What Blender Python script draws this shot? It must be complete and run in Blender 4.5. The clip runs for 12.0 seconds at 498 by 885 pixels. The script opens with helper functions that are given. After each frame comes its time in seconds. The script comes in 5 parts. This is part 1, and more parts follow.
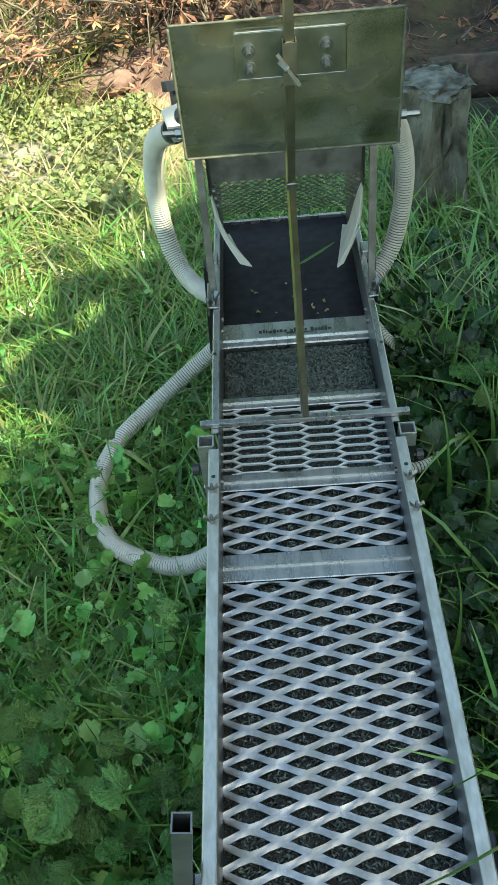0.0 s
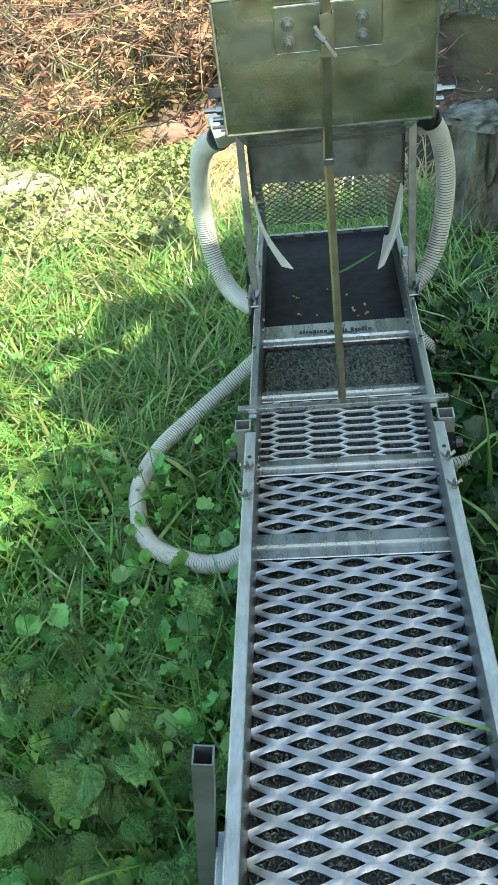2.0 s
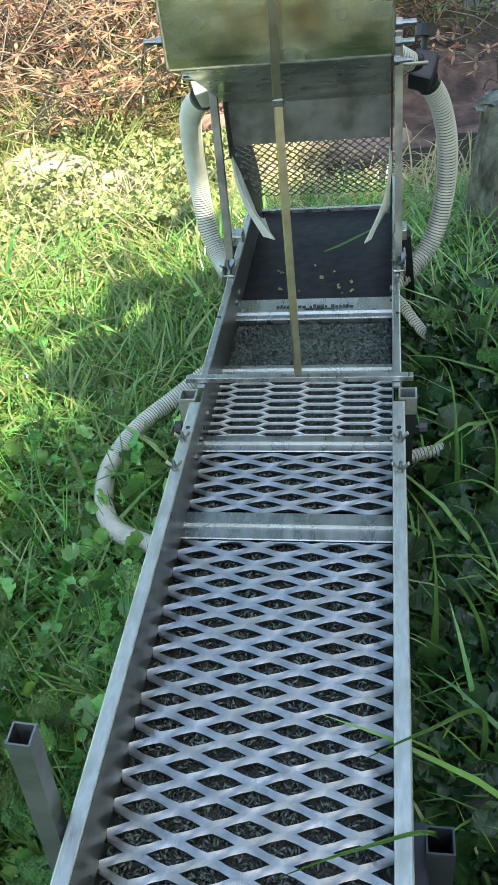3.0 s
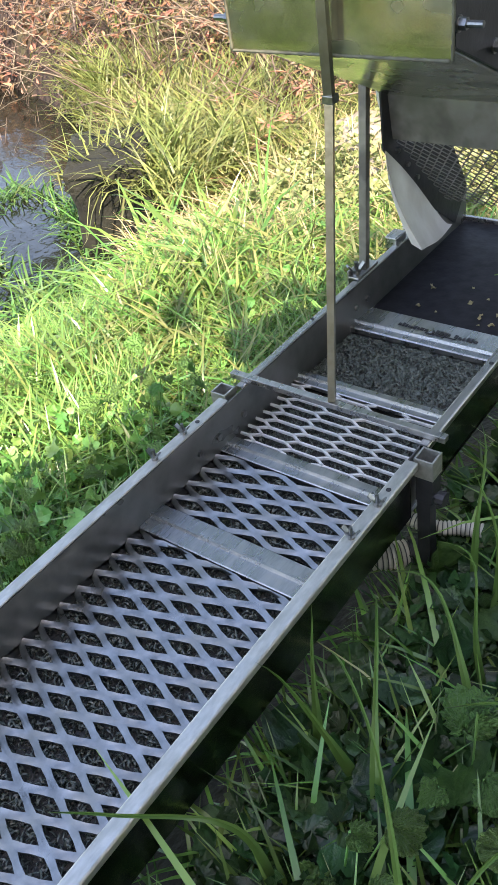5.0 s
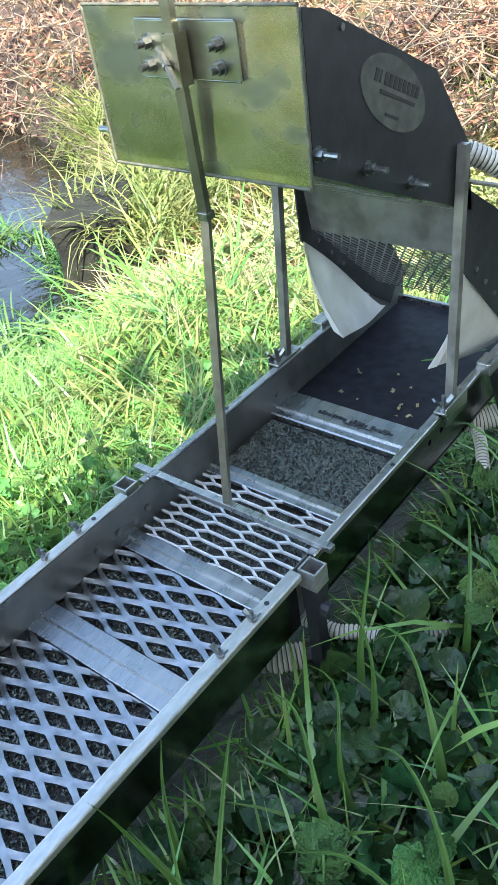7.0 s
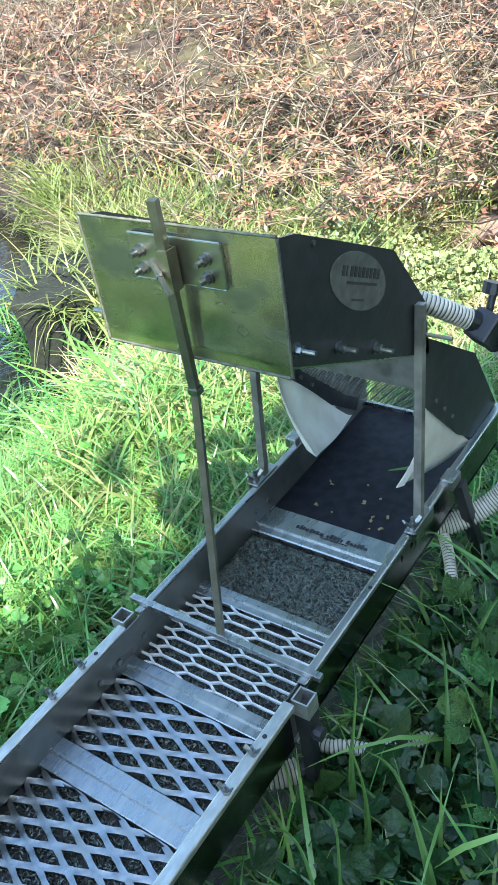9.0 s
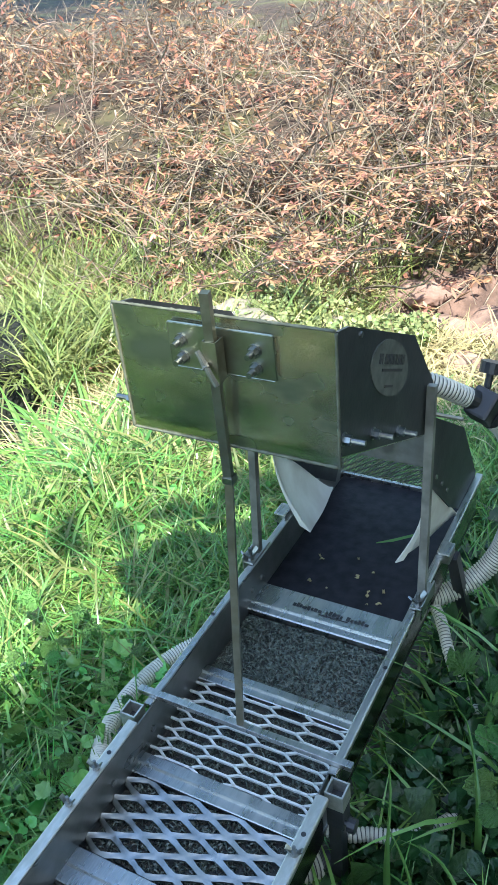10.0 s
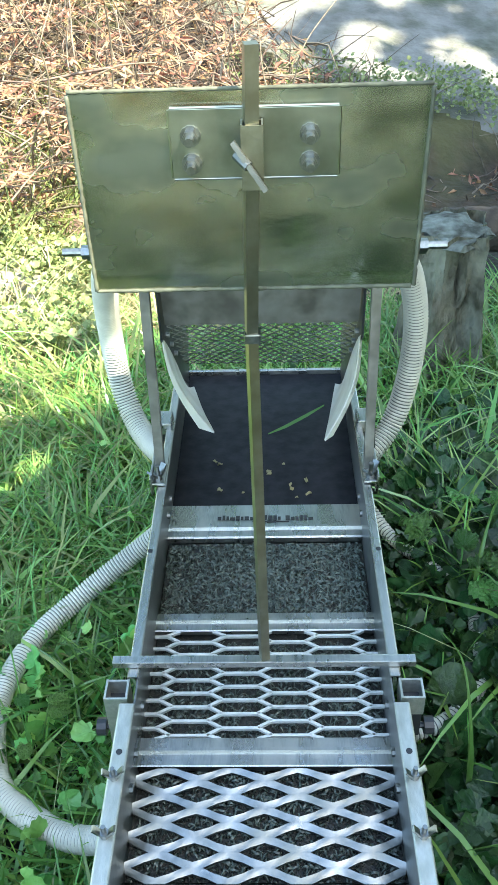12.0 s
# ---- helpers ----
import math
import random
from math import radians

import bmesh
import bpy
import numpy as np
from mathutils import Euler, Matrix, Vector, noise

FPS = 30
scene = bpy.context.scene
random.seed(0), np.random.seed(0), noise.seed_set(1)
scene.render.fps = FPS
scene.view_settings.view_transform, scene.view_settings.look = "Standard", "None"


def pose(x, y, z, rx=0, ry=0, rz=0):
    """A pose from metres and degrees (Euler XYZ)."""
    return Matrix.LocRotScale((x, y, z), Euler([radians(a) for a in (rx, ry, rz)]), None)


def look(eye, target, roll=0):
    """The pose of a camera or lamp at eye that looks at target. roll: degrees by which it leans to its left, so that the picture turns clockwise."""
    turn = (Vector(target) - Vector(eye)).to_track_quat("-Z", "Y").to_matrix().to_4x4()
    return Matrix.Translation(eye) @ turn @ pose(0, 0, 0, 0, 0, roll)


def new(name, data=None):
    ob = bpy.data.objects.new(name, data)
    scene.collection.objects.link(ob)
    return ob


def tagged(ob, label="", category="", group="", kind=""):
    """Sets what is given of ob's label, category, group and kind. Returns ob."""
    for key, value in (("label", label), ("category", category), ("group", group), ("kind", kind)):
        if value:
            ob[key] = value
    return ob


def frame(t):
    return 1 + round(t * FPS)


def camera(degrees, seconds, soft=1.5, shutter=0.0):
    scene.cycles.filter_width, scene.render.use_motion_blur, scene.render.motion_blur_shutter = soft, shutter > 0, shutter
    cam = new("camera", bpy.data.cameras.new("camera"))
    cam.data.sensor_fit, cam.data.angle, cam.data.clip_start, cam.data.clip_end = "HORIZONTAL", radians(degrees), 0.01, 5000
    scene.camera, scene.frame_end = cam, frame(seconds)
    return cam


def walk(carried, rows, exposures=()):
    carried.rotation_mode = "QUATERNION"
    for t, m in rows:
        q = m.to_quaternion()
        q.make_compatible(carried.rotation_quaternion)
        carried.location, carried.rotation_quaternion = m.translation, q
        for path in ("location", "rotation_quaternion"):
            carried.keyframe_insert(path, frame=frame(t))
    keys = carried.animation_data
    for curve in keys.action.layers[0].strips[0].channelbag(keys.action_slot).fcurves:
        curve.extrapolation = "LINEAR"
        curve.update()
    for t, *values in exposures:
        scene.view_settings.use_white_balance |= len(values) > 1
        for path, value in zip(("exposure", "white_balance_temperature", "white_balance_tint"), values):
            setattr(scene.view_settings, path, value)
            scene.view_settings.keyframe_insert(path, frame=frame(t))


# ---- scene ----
cam = camera(32.9, 12.0)
PATH = [
    (0, (-0.031, -0.817, 0.868), (-0.112, 0.57, -0.57), -6.3),
    (0.5, (-0.032, -0.855, 0.875), (-0.137, 0.591, -0.502), -6.4),
    (1, (-0.035, -0.884, 0.853), (-0.148, 0.605, -0.476), -6.5),
    (1.5, (-0.033, -0.892, 0.818), (-0.176, 0.607, -0.497), -7.2),
    (2, (-0.022, -0.896, 0.788), (-0.208, 0.6, -0.525), -8.0),
    (2.5, (0.031, -0.909, 0.75), (-0.174, 0.589, -0.56), -7.9),
    (3, (0.112, -0.849, 0.681), (-0.214, 0.651, -0.601), -7.8),
    (3.2, (0.15, -0.814, 0.671), (-0.311, 0.657, -0.604), -9.1),
    (4.8, (0.411, -0.65, 0.627), (-0.588, 0.551, -0.622), -9.6),
    (5, (0.442, -0.632, 0.636), (-0.612, 0.524, -0.61), -9.9),
    (5.5, (0.492, -0.586, 0.658), (-0.602, 0.541, -0.58), -8.4),
    (6, (0.511, -0.532, 0.675), (-0.585, 0.592, -0.564), -8.6),
    (6.5, (0.51, -0.5, 0.679), (-0.595, 0.645, -0.532), -8.3),
    (6.7, (0.519, -0.499, 0.679), (-0.584, 0.657, -0.524), -8.6),
    (8.3, (0.509, -0.53, 0.752), (-0.56, 0.683, -0.425), -10.9),
    (8.5, (0.503, -0.526, 0.779), (-0.56, 0.7, -0.39), -10.6),
    (9, (0.508, -0.504, 0.829), (-0.533, 0.766, -0.312), -9.6),
    (9.5, (0.479, -0.5, 0.86), (-0.533, 0.834, -0.233), -8.5),
    (10, (0.379, -0.546, 0.867), (-0.489, 0.908, -0.197), -6.0),
    (10.5, (0.258, -0.604, 0.833), (-0.434, 0.932, -0.244), -5.7),
    (11, (0.173, -0.624, 0.752), (-0.439, 0.923, -0.357), -5.4),
    (11.5, (0.074, -0.561, 0.74), (-0.263, 1.023, -0.433), -3.7),
    (12, (0.013, -0.509, 0.702), (-0.047, 1.088, -0.5), -2.1),
]
walk(cam, [(t, look(eye, target, roll)) for t, eye, target, roll in PATH], exposures=[(0.0, 1.86, 7500, -6), (1.0, 2.02, 7400, -6), (2.5, 2.16, 7200, -3), (5.2, 2.14, 7500, 20), (6.7, 2.52, 6700, 12), (8.5, 2.5, 6000, 1), (9.5, 2.18, 6000, 2), (10.5, 2.1, 6300, 3), (11.5, 2.32, 6700, 6), (12.0, 2.68, 6900, -2)])

# ---- light ----
SUN = Vector((0.46, -0.42, 0.78)).normalized()
world = bpy.data.worlds.new("sky")
scene.world = world
world.use_nodes = True
wn = world.node_tree.nodes
sky = wn.new("ShaderNodeTexSky")
sky.sky_type = "NISHITA"
sky.sun_disc = False
sky.sun_elevation = math.asin(SUN.z)
sky.sun_rotation = math.atan2(SUN.x, SUN.y)
world.node_tree.links.new(sky.outputs[0], wn["Background"].inputs[0])
wn["Background"].inputs[1].default_value = 0.15
sun = new("sun", bpy.data.lights.new("sun", "SUN"))
sun.data.energy, sun.data.angle, sun.data.color = 3.5, radians(0.53), (1.0, 0.92, 0.80)
sun.matrix_world = look(SUN * 20, (0, 0, 0))


# ---- materials ----
def material(name, base, rough=0.5, metal=0.0, second=None, scale=40.0, detail=6.0, bump=0.0, bump_scale=None,
             island=0.0, object_random=0.0, rough_var=0.0, third=None, big_scale=4.0, through_light=0.0, stretch=(1, 1, 1), specular=0.5):
    """A node material: two or three colours mixed by noise at two scales, with bump and gloss variation."""
    m = bpy.data.materials.new(name)
    m.use_nodes = True
    n, l = m.node_tree.nodes, m.node_tree.links
    b = n["Principled BSDF"]
    b.inputs["Roughness"].default_value, b.inputs["Metallic"].default_value = rough, metal
    b.inputs["Specular IOR Level"].default_value = specular
    co = n.new("ShaderNodeTexCoord")
    mp = n.new("ShaderNodeMapping")
    mp.inputs["Scale"].default_value = stretch
    l.new(co.outputs["Object"], mp.inputs[0])
    fine = n.new("ShaderNodeTexNoise")
    fine.inputs["Scale"].default_value, fine.inputs["Detail"].default_value = scale, detail
    l.new(mp.outputs[0], fine.inputs["Vector"])
    big = n.new("ShaderNodeTexNoise")
    big.inputs["Scale"].default_value, big.inputs["Detail"].default_value = big_scale, 3.0
    l.new(mp.outputs[0], big.inputs["Vector"])

    def ramp(src, lo, hi):
        r = n.new("ShaderNodeMapRange")
        r.inputs[1].default_value, r.inputs[2].default_value = lo, hi
        l.new(src, r.inputs[0])
        return r.outputs[0]

    def mix(fac, a, c):
        x = n.new("ShaderNodeMix")
        x.data_type = "RGBA"
        l.new(fac, x.inputs[0])
        for sock, v in ((x.inputs[6], a), (x.inputs[7], c)):
            if isinstance(v, tuple):
                sock.default_value = (*v, 1)
            else:
                l.new(v, sock)
        return x.outputs[2]
    col = base
    second = second or tuple(min(1, c * 0.75) for c in base)
    col = mix(ramp(fine.outputs[0], 0.35, 0.65), base, second)
    if third:
        col = mix(ramp(big.outputs[0], 0.48, 0.66), col, third)
    if island or object_random:
        src = n.new("ShaderNodeNewGeometry").outputs["Random Per Island"] if island else n.new("ShaderNodeObjectInfo").outputs["Random"]
        amount = island or object_random
        hsv = n.new("ShaderNodeHueSaturation")
        r = n.new("ShaderNodeMapRange")
        r.inputs[3].default_value, r.inputs[4].default_value = 1 - amount, 1 + amount
        l.new(src, r.inputs[0])
        l.new(r.outputs[0], hsv.inputs["Value"])
        r2 = n.new("ShaderNodeMath")
        r2.operation = "MULTIPLY"
        r2.inputs[1].default_value = 7.31
        l.new(src, r2.inputs[0])
        r3 = n.new("ShaderNodeMath")
        r3.operation = "FRACT"
        l.new(r2.outputs[0], r3.inputs[0])
        r4 = n.new("ShaderNodeMapRange")
        r4.inputs[3].default_value, r4.inputs[4].default_value = 0.5 - 0.035 * min(1, amount * 2), 0.5 + 0.025 * min(1, amount * 2)
        l.new(r3.outputs[0], r4.inputs[0])
        l.new(r4.outputs[0], hsv.inputs["Hue"])
        l.new(col, hsv.inputs["Color"])
        col = hsv.outputs[0]
    l.new(col, b.inputs["Base Color"])
    if rough_var:
        r = n.new("ShaderNodeMapRange")
        r.inputs[1].default_value, r.inputs[2].default_value = 0.3, 0.7
        r.inputs[3].default_value, r.inputs[4].default_value = rough - rough_var, rough + rough_var
        l.new(big.outputs[0], r.inputs[0])
        l.new(r.outputs[0], b.inputs["Roughness"])
    if bump:
        bn = n.new("ShaderNodeBump")
        bn.inputs["Strength"].default_value, bn.inputs["Distance"].default_value = 1.0, bump
        if bump_scale:
            t = n.new("ShaderNodeTexNoise")
            t.inputs["Scale"].default_value, t.inputs["Detail"].default_value = bump_scale, 4.0
            l.new(mp.outputs[0], t.inputs["Vector"])
            l.new(t.outputs[0], bn.inputs["Height"])
        else:
            l.new(fine.outputs[0], bn.inputs["Height"])
        l.new(bn.outputs[0], b.inputs["Normal"])
    if through_light:
        tr = n.new("ShaderNodeBsdfTranslucent")
        l.new(col, tr.inputs[0])
        ms = n.new("ShaderNodeMixShader")
        ms.inputs[0].default_value = through_light
        l.new(b.outputs[0], ms.inputs[1])
        l.new(tr.outputs[0], ms.inputs[2])
        l.new(ms.outputs[0], n["Material Output"].inputs[0])
    return m


M_ZINC = material("zinc_steel", (0.62, 0.63, 0.64), 0.36, 1.0, (0.50, 0.51, 0.53), 60, 5, 0.0004, 220, rough_var=0.1, third=(0.45, 0.46, 0.47), big_scale=14)
M_RAIL = material("aluminium_rail", (0.47, 0.48, 0.475), 0.30, 1.0, (0.36, 0.37, 0.365), 90, 5, 0.0003, 300, rough_var=0.12, third=(0.5, 0.5, 0.48), big_scale=9, stretch=(6, 1, 6))
M_GALV = material("galvanised_rail", (0.56, 0.57, 0.53), 0.46, 0.85, (0.45, 0.465, 0.43), 70, 6, 0.0004, 200, rough_var=0.1, third=(0.40, 0.415, 0.38), big_scale=24, stretch=(3, 1, 3))
M_PLATE = material("bolted_plate", (0.36, 0.37, 0.31), 0.36, 1.0, (0.26, 0.27, 0.22), 40, 6, 0.0004, 60, rough_var=0.1)
# warm tint and blotches put the grass reflection into the metal's colour
M_PANEL = material("brushed_plate_grass_tint", (0.72, 0.73, 0.62), 0.25, 1.0, (0.58, 0.60, 0.51), 24, 7, 0.0007, 16, rough_var=0.14, third=(0.38, 0.41, 0.35), big_scale=14, stretch=(1, 1, 1.6))
M_RIM = material("dull_rim", (0.17, 0.18, 0.13), 0.7, 0.4, (0.10, 0.105, 0.08), 90, 5, 0.001, 120)
M_DARK = material("dark_sheet", (0.050, 0.053, 0.060), 0.45, 0.5, (0.035, 0.038, 0.043), 40, 5, 0.0003, 150, rough_var=0.1)
# outer faces of the side sheets, their shade put into a darker grey
M_SIDE = material("shaded_outer_sheet", (0.26, 0.265, 0.26), 0.2, 1.0, (0.18, 0.185, 0.18), 40, 5, 0.0003, 100, rough_var=0.08)
# on the inner faces this grey holds the mirrored shade as colour
M_WALL = material("dark_grey_metal", (0.19, 0.20, 0.195), 0.34, 0.6, (0.13, 0.14, 0.135), 30, 6, 0.0004, 60, rough_var=0.08, third=(0.22, 0.22, 0.22), big_scale=12)
M_SCREEN = material("dark_screen", (0.36, 0.36, 0.35), 0.4, 0.8, (0.25, 0.25, 0.24), 60, 5, 0.0002, 200)
M_CHUTE = material("dull_sheet", (0.33, 0.325, 0.30), 0.45, 0.7, (0.22, 0.215, 0.195), 26, 6, 0.0004, 90, rough_var=0.12, third=(0.15, 0.145, 0.13), big_scale=22)
M_ROD = material("square_rod", (0.36, 0.35, 0.28), 0.38, 1.0, (0.28, 0.265, 0.20), 60, 5, 0.0002, 250, rough_var=0.1)
# near-white base puts the mirrored sky into the mesh colour
M_HEX = material("sky_bright_mesh", (0.80, 0.81, 0.79), 0.5, 0.5, (0.68, 0.69, 0.67), 80, 5, 0.0002, 250, rough_var=0.1)
M_MESH = material("expanded_metal", (0.33, 0.343, 0.338), 0.36, 1.0, (0.21, 0.222, 0.218), 60, 6, 0.0005, 120, rough_var=0.12, third=(0.26, 0.27, 0.25), big_scale=25)
M_RUBBER = material("black_rubber", (0.010, 0.010, 0.013), 0.55, 0.0, (0.02, 0.02, 0.025), 50, 6, 0.0005, 90, rough_var=0.12, specular=0.14)
M_MOSS = material("loop_matting", (0.105, 0.130, 0.110), 0.36, 0.0, (0.065, 0.082, 0.070), 260, 3, 0.0, island=0.35)
M_PIT = material("wet_mat", (0.018, 0.019, 0.018), 0.5, 0.0, (0.04, 0.038, 0.03), 200, 5, 0.002, 320)
M_HOSE = material("hose_white", (0.64, 0.635, 0.55), 0.38, 0.0, (0.54, 0.535, 0.46), 25, 4, through_light=0.15)
M_GROOVE = material("hose_groove", (0.09, 0.10, 0.095), 0.5, 0.0, (0.06, 0.065, 0.06), 40, 4)
M_FLAP = material("white_flap", (0.80, 0.80, 0.76), 0.6, 0.0, (0.66, 0.65, 0.6), 18, 6, 0.0005, 60, through_light=0.4)
M_BLACK = material("black_plastic", (0.016, 0.017, 0.02), 0.4, 0.0, (0.025, 0.026, 0.03), 60, 4)
M_BADGE = material("badge_print", (0.125, 0.133, 0.115), 0.65, 0.0, (0.075, 0.08, 0.07), 60, 4)
M_INK = material("ink", (0.03, 0.03, 0.032), 0.6, 0.0)
M_NUT = material("zinc_bolt", (0.30, 0.31, 0.30), 0.32, 1.0, (0.20, 0.205, 0.20), 200, 3)
# extra dark soil: shadow gaps between the blades are put into its colour
M_SOIL = material("soil", (0.017, 0.015, 0.009), 0.95, 0.0, (0.030, 0.028, 0.014), 22, 8, 0.02, 30, third=(0.012, 0.018, 0.006), big_scale=3)
M_GRASS = material("grass", (0.12, 0.275, 0.058), 0.27, 0.0, (0.17, 0.33, 0.085), 9, 3, island=0.5, through_light=0.30, specular=0.6)
# grass with shade put into its colour; also the darker water weed
M_SHADEWEED = material("shaded_grass_and_weed", (0.055, 0.15, 0.032), 0.3, 0.0, (0.085, 0.19, 0.05), 9, 3, island=0.5, through_light=0.25)
M_STALK = material("pale_stalk", (0.24, 0.33, 0.13), 0.4, 0.0, (0.32, 0.35, 0.17), 12, 3, island=0.4, through_light=0.25)
M_TALL = material("tall_grass", (0.175, 0.24, 0.065), 0.42, 0.0, (0.24, 0.27, 0.10), 7, 3, island=0.4, through_light=0.35)
M_MEADOW = material("meadow", (0.115, 0.21, 0.036), 0.45, 0.0, (0.15, 0.235, 0.05), 7, 3, island=0.4, through_light=0.35)
M_STRAW = material("straw", (0.46, 0.40, 0.22), 0.7, 0.0, (0.36, 0.32, 0.15), 12, 4, island=0.4, through_light=0.2)
# ivy right of the sluice, its shade put into the colour
M_SHADEIVY = material("shaded_ivy", (0.018, 0.060, 0.017), 0.33, 0.0, (0.032, 0.090, 0.026), 110, 4, 0.002, 160, island=0.6, through_light=0.2, specular=0.5)
M_LEAF2 = material("weed_leaf", (0.18, 0.43, 0.10), 0.28, 0.0, (0.24, 0.49, 0.15), 7, 5, 0.02, 9, object_random=0.4, through_light=0.3, specular=0.55)
# the same ivy on the left, open sky light put into a brighter colour
M_LITIVY = material("lit_ivy", (0.145, 0.36, 0.08), 0.28, 0.0, (0.20, 0.44, 0.13), 60, 4, 0.002, 120, island=0.55, through_light=0.3, specular=0.6)
M_PALELEAF = material("pale_leaf", (0.20, 0.27, 0.09), 0.4, 0.0, (0.32, 0.36, 0.17), 30, 4, island=0.35, through_light=0.3)
M_TWIG = material("dead_twig", (0.25, 0.20, 0.15), 0.75, 0.0, (0.12, 0.092, 0.07), 30, 5, island=0.7)
M_DRY = material("dry_leaf", (0.42, 0.245, 0.14), 0.7, 0.0, (0.26, 0.14, 0.085), 25, 5, island=0.7, through_light=0.25)
# litter whose dark tones put the shadows under the brush into the colour
M_BANK = material("shadowed_bank_litter", (0.075, 0.048, 0.036), 0.95, 0.0, (0.018, 0.014, 0.011), 14, 8, 0.03, 20, third=(0.09, 0.085, 0.035), big_scale=1.7)
M_STUMP = material("mossy_stump", (0.17, 0.16, 0.115), 0.95, 0.0, (0.045, 0.045, 0.028), 24, 9, 0.03, 34, third=(0.21, 0.215, 0.165), big_scale=13, stretch=(1, 1, 0.55))
M_LICHEN = material("lichen_top", (0.20, 0.225, 0.20), 0.95, 0.0, (0.04, 0.042, 0.032), 28, 8, 0.015, 40)
# mossy rock; the shade on the block is put into the near-black base
M_ROCK = material("mossy_shaded_rock", (0.013, 0.015, 0.009), 0.85, 0.0, (0.006, 0.007, 0.005), 9, 8, 0.02, 18, third=(0.014, 0.022, 0.008), big_scale=3, object_random=0.25)
M_PINK = material("pinkish_stone", (0.36, 0.235, 0.19), 0.85, 0.0, (0.22, 0.14, 0.115), 11, 7, 0.01, 30, object_random=0.25)
M_WATER = material("stream_water", (0.010, 0.012, 0.009), 0.04, 0.0, (0.012, 0.013, 0.009), 3, 2, 0.004, 7)
M_STONE = material("pale_stone", (0.32, 0.29, 0.24), 0.9, 0.0, (0.20, 0.175, 0.14), 9, 7, 0.01, 40, third=(0.22, 0.2, 0.13), big_scale=5)
M_GULLY = material("reddish_earth", (0.20, 0.125, 0.10), 0.9, 0.0, (0.10, 0.062, 0.05), 16, 8, 0.02, 30, third=(0.05, 0.035, 0.03), big_scale=4)
M_PALE = material("pale_gravel", (0.22, 0.215, 0.205), 0.9, 0.0, (0.13, 0.125, 0.115), 9, 7, 0.01, 40, third=(0.08, 0.085, 0.06), big_scale=3.5)
M_CROWN = material("crown_leaf", (0.085, 0.17, 0.035), 0.4, 0.0, (0.11, 0.20, 0.05), 8, 3, island=0.3, through_light=0.5)
M_BARK = material("bark", (0.085, 0.062, 0.045), 0.9, 0.0, (0.035, 0.027, 0.02), 18, 7, 0.02, 20)


# ---- building helpers ----
def part(name, bm, mat, parent=None, label="", smooth=False):
    """Links a bmesh as one mesh object, under a thing or a part."""
    me = bpy.data.meshes.new(name)
    bmesh.ops.recalc_face_normals(bm, faces=bm.faces)
    bm.to_mesh(me)
    bm.free()
    for x in mat if isinstance(mat, (list, tuple)) else [mat]:
        me.materials.append(x)
    if smooth:
        me.polygons.foreach_set("use_smooth", [True] * len(me.polygons))
        me.set_sharp_from_angle(angle=radians(42))
    ob = new(name, me)
    if parent:
        ob.parent = parent
    if label:
        tagged(ob, label)
    return ob


def thing(name, label, category, at=(0, 0, 0), group="", kind=""):
    ob = new(name)
    ob.empty_display_size = 0.05
    ob.location = at
    return tagged(ob, label, category, group, kind)


def arrays(name, verts, faces, mat, smooth=False):
    me = bpy.data.meshes.new(name)
    me.from_pydata(np.asarray(verts).reshape(-1, 3).tolist(), [], faces)
    for x in mat if isinstance(mat, (list, tuple)) else [mat]:
        me.materials.append(x)
    if smooth:
        me.polygons.foreach_set("use_smooth", [True] * len(me.polygons))
    return new(name, me)


def add_box(bm, x0, x1, y0, y1, z0, z1, bevel=0.0, m=None):
    r = bmesh.ops.create_cube(bm, size=1)
    vs = r["verts"]
    bmesh.ops.scale(bm, vec=(x1 - x0, y1 - y0, z1 - z0), verts=vs)
    bmesh.ops.translate(bm, vec=((x0 + x1) / 2, (y0 + y1) / 2, (z0 + z1) / 2), verts=vs)
    if bevel:
        es = list({e for v in vs for e in v.link_edges})
        r = bmesh.ops.bevel(bm, geom=es, offset=bevel, segments=2, affect="EDGES", profile=0.6)
        vs = list({v for f in r["faces"] for v in f.verts} | {v for v in vs if v.is_valid})
    if m is not None:
        bmesh.ops.transform(bm, matrix=m, verts=vs)
    return vs


def box(x0, x1, y0, y1, z0, z1, bevel=0.0, m=None):
    bm = bmesh.new()
    add_box(bm, x0, x1, y0, y1, z0, z1, bevel, m)
    return bm


def add_bar(bm, a, b, w, d=None, sides=4, roll=0.0):
    """A straight bar from a to b, w wide (square or round)."""
    a, b = Vector(a), Vector(b)
    ax = (b - a).normalized()
    ref = Vector((0, 1, 0)) if abs(ax.y) < 0.8 else Vector((1, 0, 0))
    u = ax.cross(ref).normalized()
    v = ax.cross(u)
    rings = []
    k = math.sqrt(2) if sides == 4 else 1
    for p in (a, b):
        ring = []
        for i in range(sides):
            t = 2 * math.pi * (i + 0.5) / sides + roll
            ring.append(bm.verts.new(p + u * math.cos(t) * w / 2 * k + v * math.sin(t) * (d or w) / 2 * k))
        rings.append(ring)
    for i in range(sides):
        j = (i + 1) % sides
        bm.faces.new((rings[0][i], rings[0][j], rings[1][j], rings[1][i]))
    bm.faces.new(rings[0][::-1])
    bm.faces.new(rings[1])


def bar(a, b, w, d=None, sides=4, roll=0.0):
    bm = bmesh.new()
    add_bar(bm, a, b, w, d, sides, roll)
    return bm


